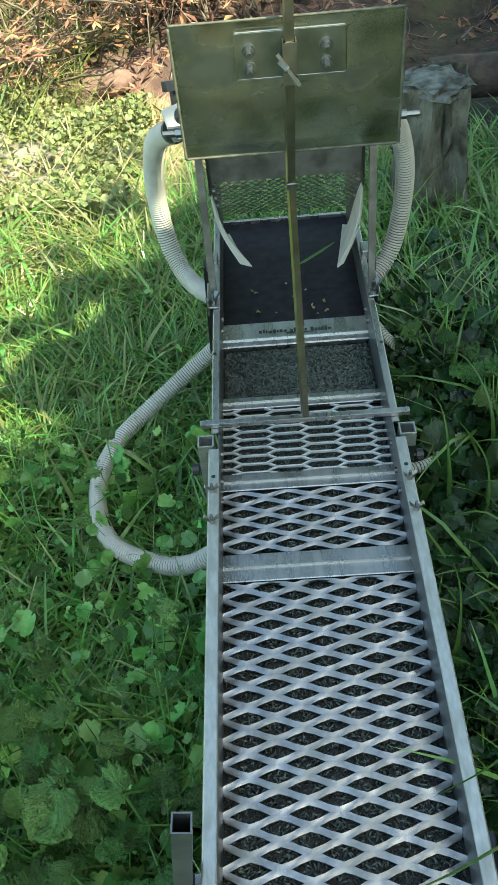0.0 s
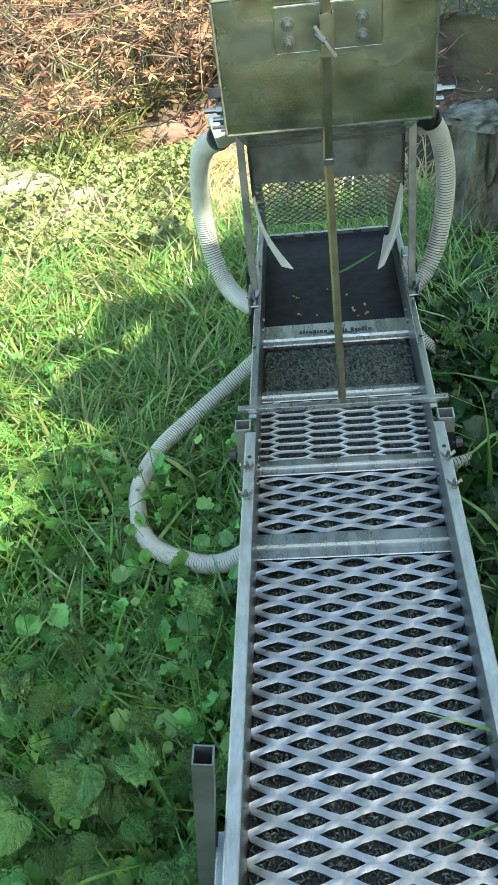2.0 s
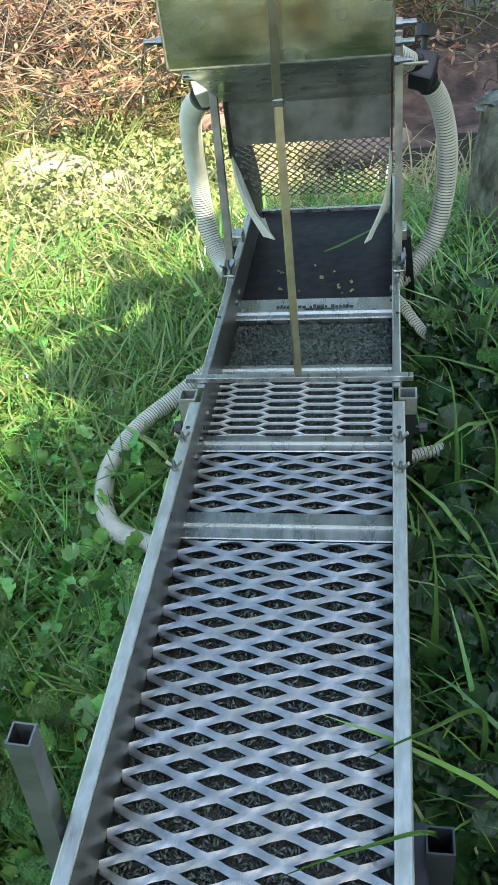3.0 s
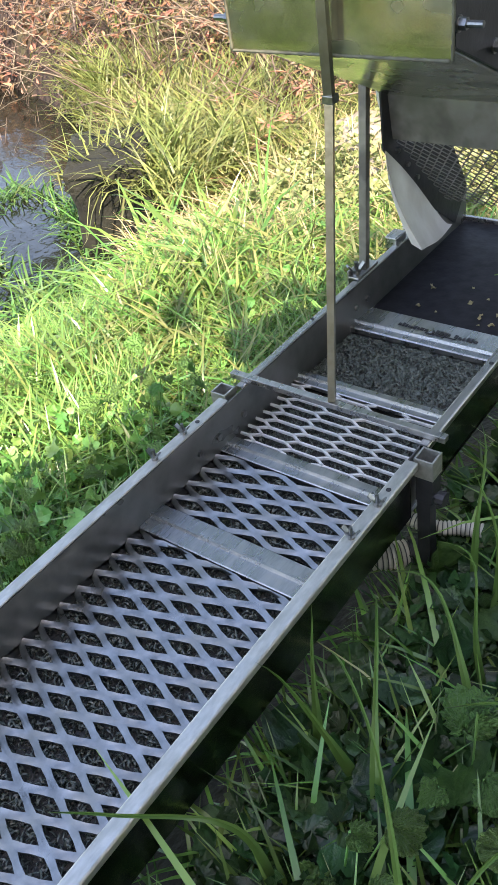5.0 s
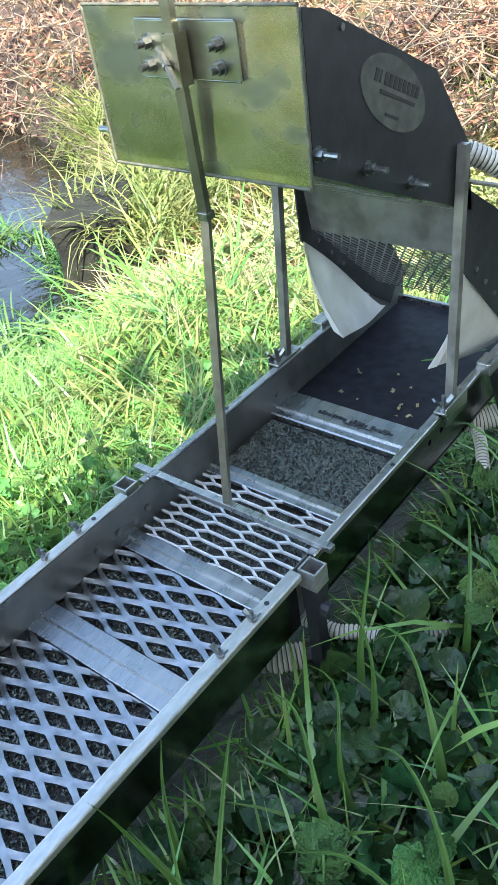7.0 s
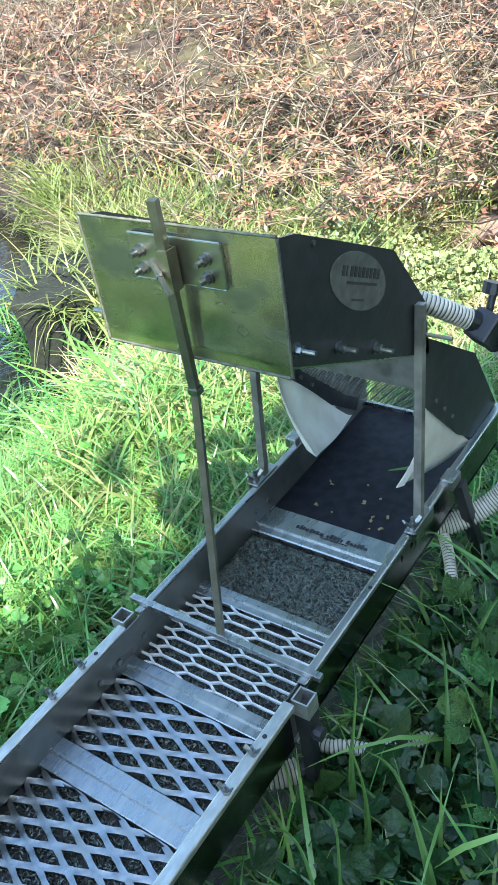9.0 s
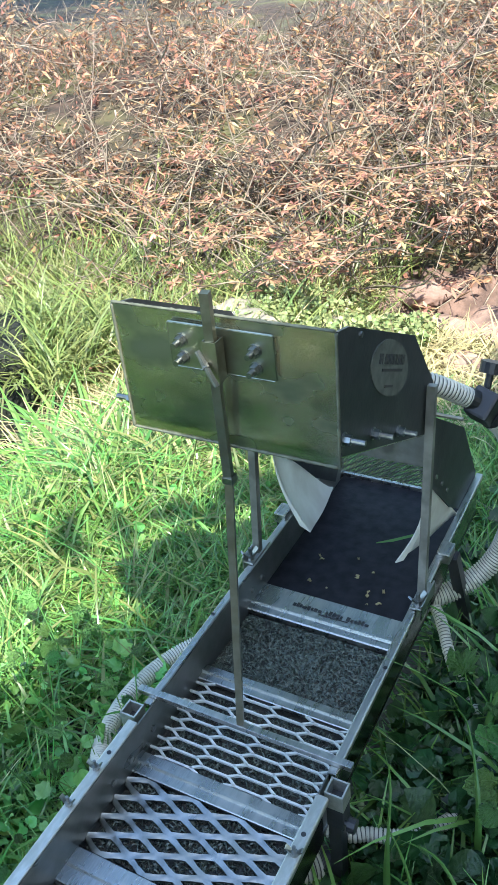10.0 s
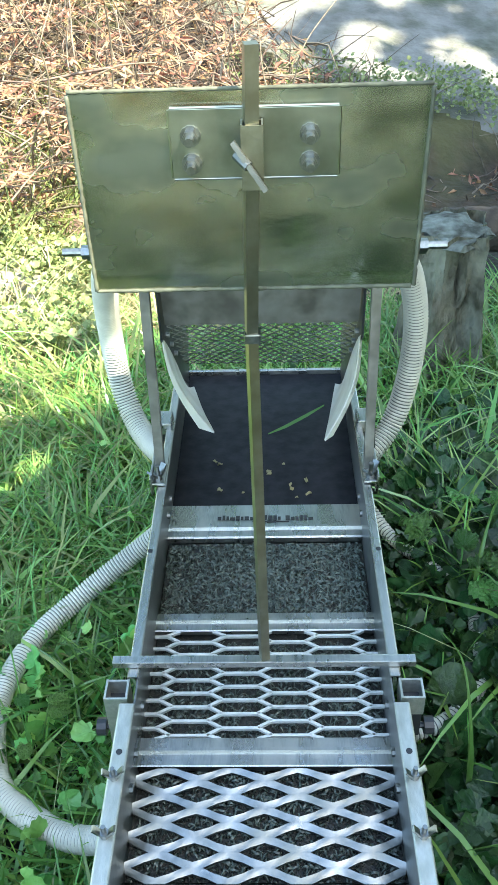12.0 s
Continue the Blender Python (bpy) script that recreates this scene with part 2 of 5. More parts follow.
def tube_square(p, half, wall, z0, z1):
    """An open square tube standing at p."""
    bm = bmesh.new()
    x, y = p
    for sx, sy, ax in ((1, 0, 0), (-1, 0, 0), (0, 1, 1), (0, -1, 1)):
        if ax == 0:
            c = x + sx * (half - wall / 2)
            add_box(bm, c - wall / 2, c + wall / 2, y - half, y + half, z0, z1)
        else:
            c = y + sy * (half - wall / 2)
            add_box(bm, x - half + wall, x + half - wall, c - wall / 2, c + wall / 2, z0, z1 - 0.0005)
    return bm


def prism(profile, axis, a, b):
    """A closed outline of (u, v) pairs, pushed from a to b along an axis (x: u is y, v is z; y: u is x, v is z)."""
    bm = bmesh.new()

    def at(u, v, s):
        return (s, u, v) if axis == "x" else (u, s, v)
    lo = [bm.verts.new(at(u, v, a)) for u, v in profile]
    hi = [bm.verts.new(at(u, v, b)) for u, v in profile]
    n = len(profile)
    for i in range(n):
        bm.faces.new((lo[i], lo[(i + 1) % n], hi[(i + 1) % n], hi[i]))
    bm.faces.new(lo[::-1])
    bm.faces.new(hi)
    return bm


def spline(points, step):
    """Points along a smooth curve through the given ones, at even steps."""
    p = [Vector(q) for q in points]
    p = [2 * p[0] - p[1]] + p + [2 * p[-1] - p[-2]]
    dense = []
    for i in range(1, len(p) - 2):
        for k in range(40):
            t = k / 40
            dense.append(0.5 * (2 * p[i] + (p[i + 1] - p[i - 1]) * t + (2 * p[i - 1] - 5 * p[i] + 4 * p[i + 1] - p[i + 2]) * t * t
                                + (3 * p[i] - p[i - 1] - 3 * p[i + 1] + p[i + 2]) * t ** 3))
    dense.append(p[-2])
    out, left = [dense[0]], step
    for a, b in zip(dense, dense[1:]):
        d = (b - a).length
        while d >= left:
            a = a + (b - a) * (left / d)
            out.append(a.copy())
            d, left = (b - a).length, step
        left -= d
    return out


def frames_along(path):
    out, u = [], None
    for i, p in enumerate(path):
        ax = (path[min(i + 1, len(path) - 1)] - path[max(i - 1, 0)]).normalized()
        if u is None:
            u = ax.orthogonal().normalized()
        u = (u - ax * u.dot(ax)).normalized()
        out.append((p, u, ax.cross(u)))
    return out


def swept(path, radius_of, sides=10, mat_of=None):
    bm = bmesh.new()
    rings = []
    for i, (p, u, v) in enumerate(frames_along(path)):
        r = radius_of(i)
        rings.append([bm.verts.new(p + u * math.cos(2 * math.pi * k / sides) * r + v * math.sin(2 * math.pi * k / sides) * r) for k in range(sides)])
    for i, (a, b) in enumerate(zip(rings, rings[1:])):
        for k in range(sides):
            f = bm.faces.new((a[k], a[(k + 1) % sides], b[(k + 1) % sides], b[k]))
            f.smooth = True
            if mat_of:
                f.material_index = mat_of(i)
    bm.faces.new(rings[0][::-1])
    bm.faces.new(rings[-1])
    return bm


def hose(points, label, radius=0.0165, group="corrugated hoses"):
    t = thing("hose", label, "hose", group=group)
    pitch = 0.0052
    path = spline(points, pitch / 4)
    shape = (1.0, 1.0, 0.86, 0.88)
    part("hose_wall", swept(path, lambda i: radius * shape[i % 4], 14, lambda i: 1 if i % 4 == 2 else 0), [M_HOSE, M_GROOVE], t)
    for a, b in ((path[0], path[8]), (path[-1], path[-9])):
        part("end_cuff", bar(a - (b - a) * 0.02, b, radius * 2.16, sides=16), M_BLACK, t, "dark hose cuff")
    return t


def wing_nut(p, parent, turn=0.0, s=1.0):
    """A bolt end with a two-winged nut, standing on p."""
    m = Matrix.Translation(p) @ Matrix.Rotation(turn, 4, "Z") @ Matrix.Scale(s, 4)
    bm = bmesh.new()
    add_bar(bm, (0, 0, -0.002), (0, 0, 0.006), 0.010, sides=8)
    add_bar(bm, (0, 0, 0.006), (0, 0, 0.016), 0.005, sides=8)
    for sx in (-1, 1):
        add_bar(bm, (sx * 0.003, 0, 0.003), (sx * 0.011, 0, 0.013), 0.0022, 0.007)
    bmesh.ops.transform(bm, matrix=m, verts=bm.verts)
    return part("wing_nut", bm, M_NUT, parent)


def hex_bolt(a, b, parent, name="bolt"):
    """A threaded end from a to b with a nut at its foot."""
    a, b = Vector(a), Vector(b)
    d = (b - a).normalized()
    bm = bmesh.new()
    add_bar(bm, a, a + d * 0.0015, 0.014, sides=12)
    add_bar(bm, a + d * 0.001, a + d * 0.008, 0.0105, sides=6)
    add_bar(bm, a, b, 0.006, sides=10)
    return part(name, bm, M_NUT, parent)


# ---- ground ----
def smooth01(t):
    t = np.clip(t, 0, 1)
    return t * t * (3 - 2 * t)


def ground_z(x, y):
    """Height of the soil: a terrace that leans to the stream, a pool, and a bank that rises behind it."""
    x, y = np.asarray(x, float), np.asarray(y, float)
    z = -0.36 + 0.21 * smooth01((x + 0.30) / 0.6) * (1 - smooth01((y - 0.30) / 0.7)) - 0.04 * smooth01((y + 0.2) / 1.0) + 0.04 * smooth01((-y - 0.1) / 0.8)
    s = -0.38 * x + 0.925 * y
    z = z - 0.25 * smooth01((-x - 0.95) / 0.6) - 0.17 * smooth01((s - 0.9) / 1.1) * (1 - smooth01((-x - 0.95) / 0.6))
    z = z + 0.03 * np.sin(2.1 * x + 0.6) * np.cos(1.7 * y) + 0.012 * np.sin(7 * x + 2 * y) * np.sin(6 * y - 3 * x)
    pool = (smooth01((-1.42 - 0.9 * np.clip(y - 1.05, 0, None) - x) / 0.16) * smooth01((y - 0.48 - 0.25 * (x + 1.75)) / 0.16)
            * (1 - smooth01((y - 2.25 + 0.45 * (x + 3)) / 0.16)))
    gully = smooth01((s - 2.15) / 0.25) * (1 - smooth01((s - 2.75) / 0.3)) * smooth01((x + 0.95) / 0.4)
    bank = smooth01((s - 2.70) / 3.2)
    z = z - 0.36 * pool - 0.14 * gully + 0.65 * bank
    return z + 0.05 * bank * np.sin(3.1 * x + y) * np.cos(2.3 * y)


def in_pool(xy, grow=0.0):
    x, y = xy[:, 0], xy[:, 1]
    return (x < -1.46 - 0.9 * np.clip(y - 1.05, 0, None) + grow) & (y > 0.53 + 0.25 * (x + 1.75) - grow) & (y < 2.31 - 0.45 * (x + 3))


def track_edge(y):
    return np.interp(y, [2.9, 3.5, 3.9, 4.5, 5.9, 9.3], [2.6, 1.5, 0.35, -0.2, -0.73, -1.5])


def ground_sheet():
    def axis(lo, hi, n, far):
        mid = np.linspace(lo, hi, n)
        out = np.geomspace(0.2, far, 14)
        return np.concatenate([lo - out[::-1], mid, hi + out])
    xs, ys = axis(-4.0, 3.0, 150, 900), axis(-2.5, 6.5, 190, 900)
    gx, gy = np.meshgrid(xs, ys, indexing="ij")
    gz = ground_z(np.clip(gx, -8, 8), np.clip(gy, -6, 10))
    v = np.stack([gx, gy, gz], -1).reshape(-1, 3)
    nx, ny = len(xs), len(ys)
    i = np.arange(nx - 1)[:, None] * ny + np.arange(ny - 1)[None, :]
    f = np.stack([i, i + ny, i + ny + 1, i + 1], -1).reshape(-1, 4).tolist()
    ob = arrays("ground", v, f, [M_SOIL, M_BANK, M_PALE, M_GULLY], smooth=True)
    cx = v[np.array(f)].mean(1)
    s = -0.38 * cx[:, 0] + 0.925 * cx[:, 1]
    far = (s > 2.25).astype(int) + ((cx[:, 0] > track_edge(cx[:, 1])) & (cx[:, 1] > 2.9) & (s < 9)).astype(int)
    far[(s > 2.1) & (s < 3.0) & (cx[:, 0] > -0.85) & (cx[:, 0] < 0.6)] = 3
    ob.data.polygons.foreach_set("material_index", far.tolist())
    return tagged(ob, "soil under grass, gap shade put into its dark colour, with leaf litter on the bank", "ground", kind="structure")


ground_sheet()
rng = np.random.default_rng(7)


def water_sheet():
    bm = bmesh.new()
    pts = [(-5.2, -0.6), (-1.35, 0.45), (-1.35, 1.2), (-1.9, 2.0), (-3.0, 2.6), (-5.2, 3.2), (-7.0, 3.2)]
    vs = [bm.verts.new((x, y, -0.71)) for x, y in pts]
    bm.faces.new(vs)
    ob = part("water", bm, M_WATER)
    tagged(ob, "still dark stream water mirroring sky and trees", "water", kind="structure")


water_sheet()


def blades(name, xy, length, width, lean, mat, label, bend=1.0, up=0.0, kind="stuff", category="grass", heading=None):
    """Curved tapered grass blades, one mesh."""
    n = len(xy)
    ang = rng.uniform(0, 2 * math.pi, n) if heading is None else heading + rng.normal(0, 0.7, n)
    d = np.stack([np.cos(ang), np.sin(ang), np.zeros(n)], -1)
    side = np.stack([-np.sin(ang), np.cos(ang), np.zeros(n)], -1)
    side = side + d * rng.normal(0, 0.5, n)[:, None]
    base = np.stack([xy[:, 0], xy[:, 1], ground_z(xy[:, 0], xy[:, 1]) - 0.01 + up], -1)
    rows = []
    ts = np.array([0, 0.3, 0.58, 0.82, 1.0])
    ws = np.array([0.65, 1.0, 0.85, 0.5, 0.04])
    k = rng.uniform(0.5, 1.5, n) * bend
    for t, w in zip(ts, ws):
        th = lean * 0.4 + k * lean * t
        cz = length * t * np.clip(np.cos(th * 0.75), -0.3, 1)
        cx = length * t * np.sin(np.clip(th, 0, 1.7))
        c = base + d * cx[:, None] + np.array([0, 0, 1]) * cz[:, None]
        off = side * (width * w / 2)[:, None]
        rows += [c - off, c + off]
    v = np.stack(rows, 1)
    f = np.array([[0, 1, 3, 2], [2, 3, 5, 4], [4, 5, 7, 6], [6, 7, 9, 8]])
    faces = (np.arange(n)[:, None, None] * 10 + f[None]).reshape(-1, 4).tolist()
    ob = arrays(name, v, faces, mat, smooth=True)
    return tagged(ob, label, category, kind=kind)


def clear_of_sluice(xy):
    x, y = xy[:, 0], xy[:, 1]
    return xy[~((np.abs(x) < 0.125) & (y > -0.72) & (y < 0.62))]


def spread(n, x0, x1, y0, y1):
    return np.stack([rng.uniform(x0, x1, n), rng.uniform(y0, y1, n)], -1)


def clumped(n, x0, x1, y0, y1, scale=3.0, power=1.0):
    xy = spread(n * 2, x0, x1, y0, y1)
    w = np.array([noise.noise(Vector((a * scale, b * scale, 3.3))) for a, b in xy]) * 0.5 + 0.5
    return xy[rng.uniform(0, 1, 2 * n) < w ** power]


def s_of(xy):
    return -0.38 * xy[:, 0] + 0.925 * xy[:, 1]


# short lawn on both sides of the sluice
xy = clear_of_sluice(clumped(88000, -1.5, 1.2, -1.0, 1.75, 5.0))
xy = xy[(s_of(xy) < 1.75) & ~in_pool(xy) & ~((xy[:, 0] > 0.1) & (rng.uniform(0, 1, len(xy)) < 0.6))]
rim = np.minimum(np.minimum(xy[:, 0] + 1.5, 1.2 - xy[:, 0]), xy[:, 1] + 1.0)
xy = xy[rim > rng.uniform(0, 0.45, len(xy)) ** 1.5]
n = len(xy)
blades("lawn_grass", xy, rng.uniform(0.06, 0.17, n), rng.uniform(0.0022, 0.0066, n), rng.uniform(0.35, 1.2, n), M_GRASS,
       "fresh green meadow grass in shade and sun", 1.2)
# strip right of the sluice, darkened in colour to stand for its shade
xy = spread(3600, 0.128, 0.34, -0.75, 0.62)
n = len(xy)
blades("lawn_grass", xy, rng.uniform(0.05, 0.13, n), rng.uniform(0.002, 0.006, n), rng.uniform(0.4, 1.4, n), M_SHADEWEED,
       "green grass along the sluice, shade put into its dark colour", 1.3)
# dry tufts on the sunlit edge of the terrace
xy = clumped(17000, -1.5, -0.15, 0.95, 2.35, 3.0, 1.6)
xy = xy[(xy[:, 0] < -0.9 + 0.55 * (xy[:, 1] - 0.4) + rng.normal(0, 0.1, len(xy))) & ~in_pool(xy)]
n = len(xy)
blades("dry_tufts", xy, rng.uniform(0.07, 0.2, n), rng.uniform(0.004, 0.008, n), rng.uniform(0.5, 1.5, n), M_STRAW,
       "bleached dry grass tufts in the sun", 1.5)
# sunlit meadow beside and behind
xy = clumped(42000, -6.0, 5.0, -6.0, 2.6, 1.5)
e = rng.normal(0, 0.12, len(xy))
xy = xy[((xy[:, 1] < -0.85 + e) | (xy[:, 0] > 1.05 + e)) & (xy[:, 1] < 1.9 + 0.3 * xy[:, 0])]
n = len(xy)
blades("meadow_grass", xy, rng.uniform(0.10, 0.24, n), rng.uniform(0.010, 0.022, n), rng.uniform(0.4, 1.2, n), M_MEADOW,
       "sunlit meadow grass around the clearing", 1.3)
xy = clumped(9000, -4.5, -1.4, -1.0, 0.6, 1.5)
xy = xy[~in_pool(xy, 0.1)]
n = len(xy)
blades("meadow_grass", xy, rng.uniform(0.08, 0.18, n), rng.uniform(0.006, 0.012, n), rng.uniform(0.4, 1.2, n), M_MEADOW,
       "sunlit meadow grass around the clearing", 1.3)
# long bending blades
xy = clear_of_sluice(clumped(3400, -1.5, 1.0, -0.9, 1.6, 2.5, 1.5))
xy = xy[(np.abs(xy[:, 0]) > 0.19) & ~((np.abs(xy[:, 0]) < 0.26) & (xy[:, 1] < 0.1)) & ~in_pool(xy)]
n = len(xy)
blades("grass_stalks", xy[::2], rng.uniform(0.12, 0.26, (n + 1) // 2), rng.uniform(0.0014, 0.003, (n + 1) // 2), rng.uniform(0.6, 1.7, (n + 1) // 2), M_STALK,
       "thin pale bent grass stalks", 1.3)
blades("long_grass", xy, rng.uniform(0.14, 0.27, n), rng.uniform(0.004, 0.009, n), rng.uniform(0.5, 1.2, n), M_GRASS,
       "long bending blades of green grass", 1.5)
# yellow-green reeds round the pool
xy = clumped(34000, -3.2, -0.3, -0.2, 2.6, 2.0)
s = s_of(xy)
xy = xy[(s > 0.50 + rng.normal(0, 0.12, len(xy))) & ~in_pool(xy, 0.04) & ~((xy[:, 0] < -1.12) & (xy[:, 1] < 1.62)) & ~((xy[:, 0] > -0.75) & (s > 1.75))]
n = len(xy)
blades("reed_grass", xy, rng.uniform(0.10, 0.30, n) * np.where(((xy[:, 0] < -1.05) & (xy[:, 1] < 1.2)) | ((xy[:, 0] > -1.2) & (s_of(xy) > 1.25)), 0.4, np.where(s_of(xy) > 1.2, 1.0, 0.7)), rng.uniform(0.004, 0.010, n), rng.uniform(0.4, 1.2, n), M_TALL,
       "tall yellow-green grass in full sun by the pool", 1.3)
xy = clumped(26000, -3.6, 0.4, 0.9, 3.4, 2.0)
s = s_of(xy)
xy = xy[(s > 1.35) & (s < 2.25 + 0.9 * (xy[:, 0] < -0.9)) & ((xy[:, 0] < -0.55) | (s < 1.8)) & ~in_pool(xy, 0.02) & ~((xy[:, 0] < -1.35) & (xy[:, 1] < 1.55))]
n = len(xy)
blades("straw_grass", xy, rng.uniform(0.10, 0.30, n), rng.uniform(0.003, 0.007, n), rng.uniform(0.5, 1.5, n), M_STRAW,
       "dry straw-coloured grass on the bank", 1.5)


# tall arching reeds at the pool's near edge
xy = np.concatenate([clumped(130, -1.35, -0.80, 0.75, 1.25, 3.0), clumped(70, -1.75, -1.30, 0.45, 0.80, 3.0)])
xy = xy[~in_pool(xy, 0.0)]
n = len(xy)
blades("arching_reeds", xy, rng.uniform(0.26, 0.44, n), rng.uniform(0.006, 0.012, n), rng.uniform(0.6, 1.1, n), M_GRASS,
       "tall arching green reeds in the sun by the pool", 1.8)


# low water weeds and grass standing in the pool's shallow near side, with open patches
water_rng = np.random.default_rng(77)
xy = water_rng.uniform((-2.75, 0.35), (-1.40, 1.62), (9000, 2))
patchy = np.sin(xy[:, 0] * 9.0 + 2.0 * np.sin(xy[:, 1] * 5.0)) + np.sin(xy[:, 1] * 11.0 + 1.3 * xy[:, 0])
shallow = 1.50 - xy[:, 1] - 0.25 * (xy[:, 0] + 1.75)
xy = xy[in_pool(xy, 0.02) & (patchy + water_rng.normal(0, 0.35, len(xy)) > 0.15 - 0.9 * np.clip(0.5 - shallow, -1, 0)) & (shallow > 0.05)]
n = len(xy)
blades("water_weed", xy, water_rng.uniform(0.05, 0.17, n), water_rng.uniform(0.004, 0.010, n), water_rng.uniform(0.6, 1.5, n), M_SHADEWEED,
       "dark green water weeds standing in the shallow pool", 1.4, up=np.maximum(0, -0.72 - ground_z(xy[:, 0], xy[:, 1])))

# green reeds that climb the far bank behind the pool
xy = clumped(15000, -5.0, -0.7, 1.2, 5.0, 1.2, 1.4)
s = s_of(xy)
xy = xy[(s > 1.95) & (s < 3.5 + rng.normal(0, 0.35, len(xy))) & (xy[:, 0] < -0.75 + 0.1 * rng.normal(0, 1, len(xy))) & ~in_pool(xy, 0.03) & ~((xy[:, 0] > -2.1) & (xy[:, 1] < 1.55))]
n = len(xy)
blades("reed_grass", xy, rng.uniform(0.14, 0.36, n), rng.uniform(0.004, 0.010, n), rng.uniform(0.4, 1.2, n), M_TALL,
       "yellow-green grass climbing the far bank", 1.3)


def leaf_shape(k=11, notch=0.35):
    """A round scalloped leaf with a notch at the stalk, about one unit wide, cupped."""
    pts = [(0.0, 0.0, -0.04)]
    for i in range(k):
        a = -math.pi / 2 + notch + (2 * math.pi - 2 * notch) * i / (k - 1)
        r = 0.5 * (1 + 0.045 * (1 if i % 2 else -1))
        x, y = r * math.cos(a), r * math.sin(a) + 0.35
        pts.append((x, y, (0.065 if i % 2 else -0.065) + 0.14 * abs(x) + 0.09 * math.sin(3 * a) - 0.10 * max(0, y - 0.4)))
    return np.array(pts), [(0, i, i + 1) for i in range(1, k)]


def scatter(name, shape, faces, pos, size, mat, label, category, tilt=0.5, smooth=True):
    n, v = len(pos), len(shape)
    a, t, r = rng.uniform(0, 2 * math.pi, n), rng.normal(0, tilt, n), rng.normal(0, tilt, n)
    sx = shape[None] * size[:, None, None]
    x, y, z = sx[..., 0], sx[..., 1], sx[..., 2]
    y, z = y * np.cos(t)[:, None] - z * np.sin(t)[:, None], y * np.sin(t)[:, None] + z * np.cos(t)[:, None]
    x, z = x * np.cos(r)[:, None] + z * np.sin(r)[:, None], -x * np.sin(r)[:, None] + z * np.cos(r)[:, None]
    x, y = x * np.cos(a)[:, None] - y * np.sin(a)[:, None], x * np.sin(a)[:, None] + y * np.cos(a)[:, None]
    vv = np.stack([x, y, z], -1) + pos[:, None]
    lens = {len(f) for f in faces}
    out = []
    for m in lens:
        fa = np.array([f for f in faces if len(f) == m])
        out += (np.arange(n)[:, None, None] * v + fa[None]).reshape(-1, m).tolist()
    return tagged(arrays(name, vv, out, mat, smooth), label, category, kind="stuff")


SHAPE, SFACES = leaf_shape(17, 0.3)
xy = clear_of_sluice(np.concatenate([clumped(5200, -1.1, 0.1, -1.0, 1.2, 3.0, 1.6), clumped(1500, -0.75, -0.13, -0.85, 0.35, 5.0, 1.3), clumped(6500, 0.12, 1.0, -1.0, 1.0, 4.0, 1.2), clumped(1600, 0.13, 0.38, -0.7, 0.6, 5.0, 0.8)]))
xy = xy[(xy[:, 0] > 0) | (s_of(xy) < 0.45) | (rng.uniform(0, 1, len(xy)) < 0.12)]
# one ivy in two tones: light painted in on the left, shade on the right
for side, mat, grow, low in ((-1, M_LITIVY, 1.0, 1.0), (1, M_SHADEIVY, 1.25, 0.75)):
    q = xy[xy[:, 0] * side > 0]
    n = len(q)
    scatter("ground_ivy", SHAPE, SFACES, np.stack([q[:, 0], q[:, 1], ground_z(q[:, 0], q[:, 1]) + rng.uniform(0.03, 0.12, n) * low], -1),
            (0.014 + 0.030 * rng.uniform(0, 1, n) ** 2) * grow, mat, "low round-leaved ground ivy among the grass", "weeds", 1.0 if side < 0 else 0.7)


# ---- stream bank: dead shrubs, litter, stones ----
def twigs(name, count, area, label, length=(0.15, 0.6), thick=(0.002, 0.006), rise=0.5, lift=0.25):
    n = count
    xy = area(n)
    n = len(xy)
    p = np.stack([xy[:, 0], xy[:, 1], ground_z(xy[:, 0], xy[:, 1]) + rng.uniform(0.0, lift, n) * np.clip(0.5 + 1.2 * mound(xy), 0.1, 1.6) * low_left(xy)], -1)
    a = rng.uniform(0, 2 * math.pi, n)
    d = np.stack([np.cos(a), np.sin(a), rng.normal(0.1, rise, n)], -1)
    d /= np.linalg.norm(d, axis=1)[:, None]
    ln, th = rng.uniform(*length, n), rng.uniform(*thick, n)
    rings = []
    for k in range(5):
        c = p + d * (ln * k / 4)[:, None]
        if k:
            d = d + rng.normal(0, 0.28, (n, 3))
            d /= np.linalg.norm(d, axis=1)[:, None]
            c = prev + d * (ln / 4)[:, None]
        prev = c
        u = np.cross(d, [0.3, 0.2, 0.93])
        u /= np.linalg.norm(u, axis=1)[:, None]
        w = np.cross(d, u)
        r = (th * (1 - 0.17 * k))[:, None] / 2
        for j in range(3):
            t = 2 * math.pi * j / 3
            rings.append(c + (u * math.cos(t) + w * math.sin(t)) * r)
    v = np.stack(rings, 1)
    f = np.array([[k * 3 + j, k * 3 + (j + 1) % 3, k * 3 + 3 + (j + 1) % 3, k * 3 + 3 + j] for k in range(4) for j in range(3)])
    faces = (np.arange(n)[:, None, None] * 15 + f[None]).reshape(-1, 4).tolist()
    return tagged(arrays(name, v, faces, M_TWIG, True), label, "brushwood", kind="stuff")


def mound(xy):
    return np.array([noise.noise(Vector((a * 1.7, b * 1.7, 5.1))) + 0.5 * noise.noise(Vector((a * 4.1, b * 4.1, 2.2))) for a, b in xy])


def low_left(xy):
    """The brush lies flat as litter on the slope over the pool and behind the stump."""
    return 1 - 0.75 * smooth01((-xy[:, 0] - 1.5) / 0.8) * smooth01((4.2 - s_of(xy)) / 0.8) - 0.8 * smooth01((xy[:, 0] - 0.1) / 0.5)


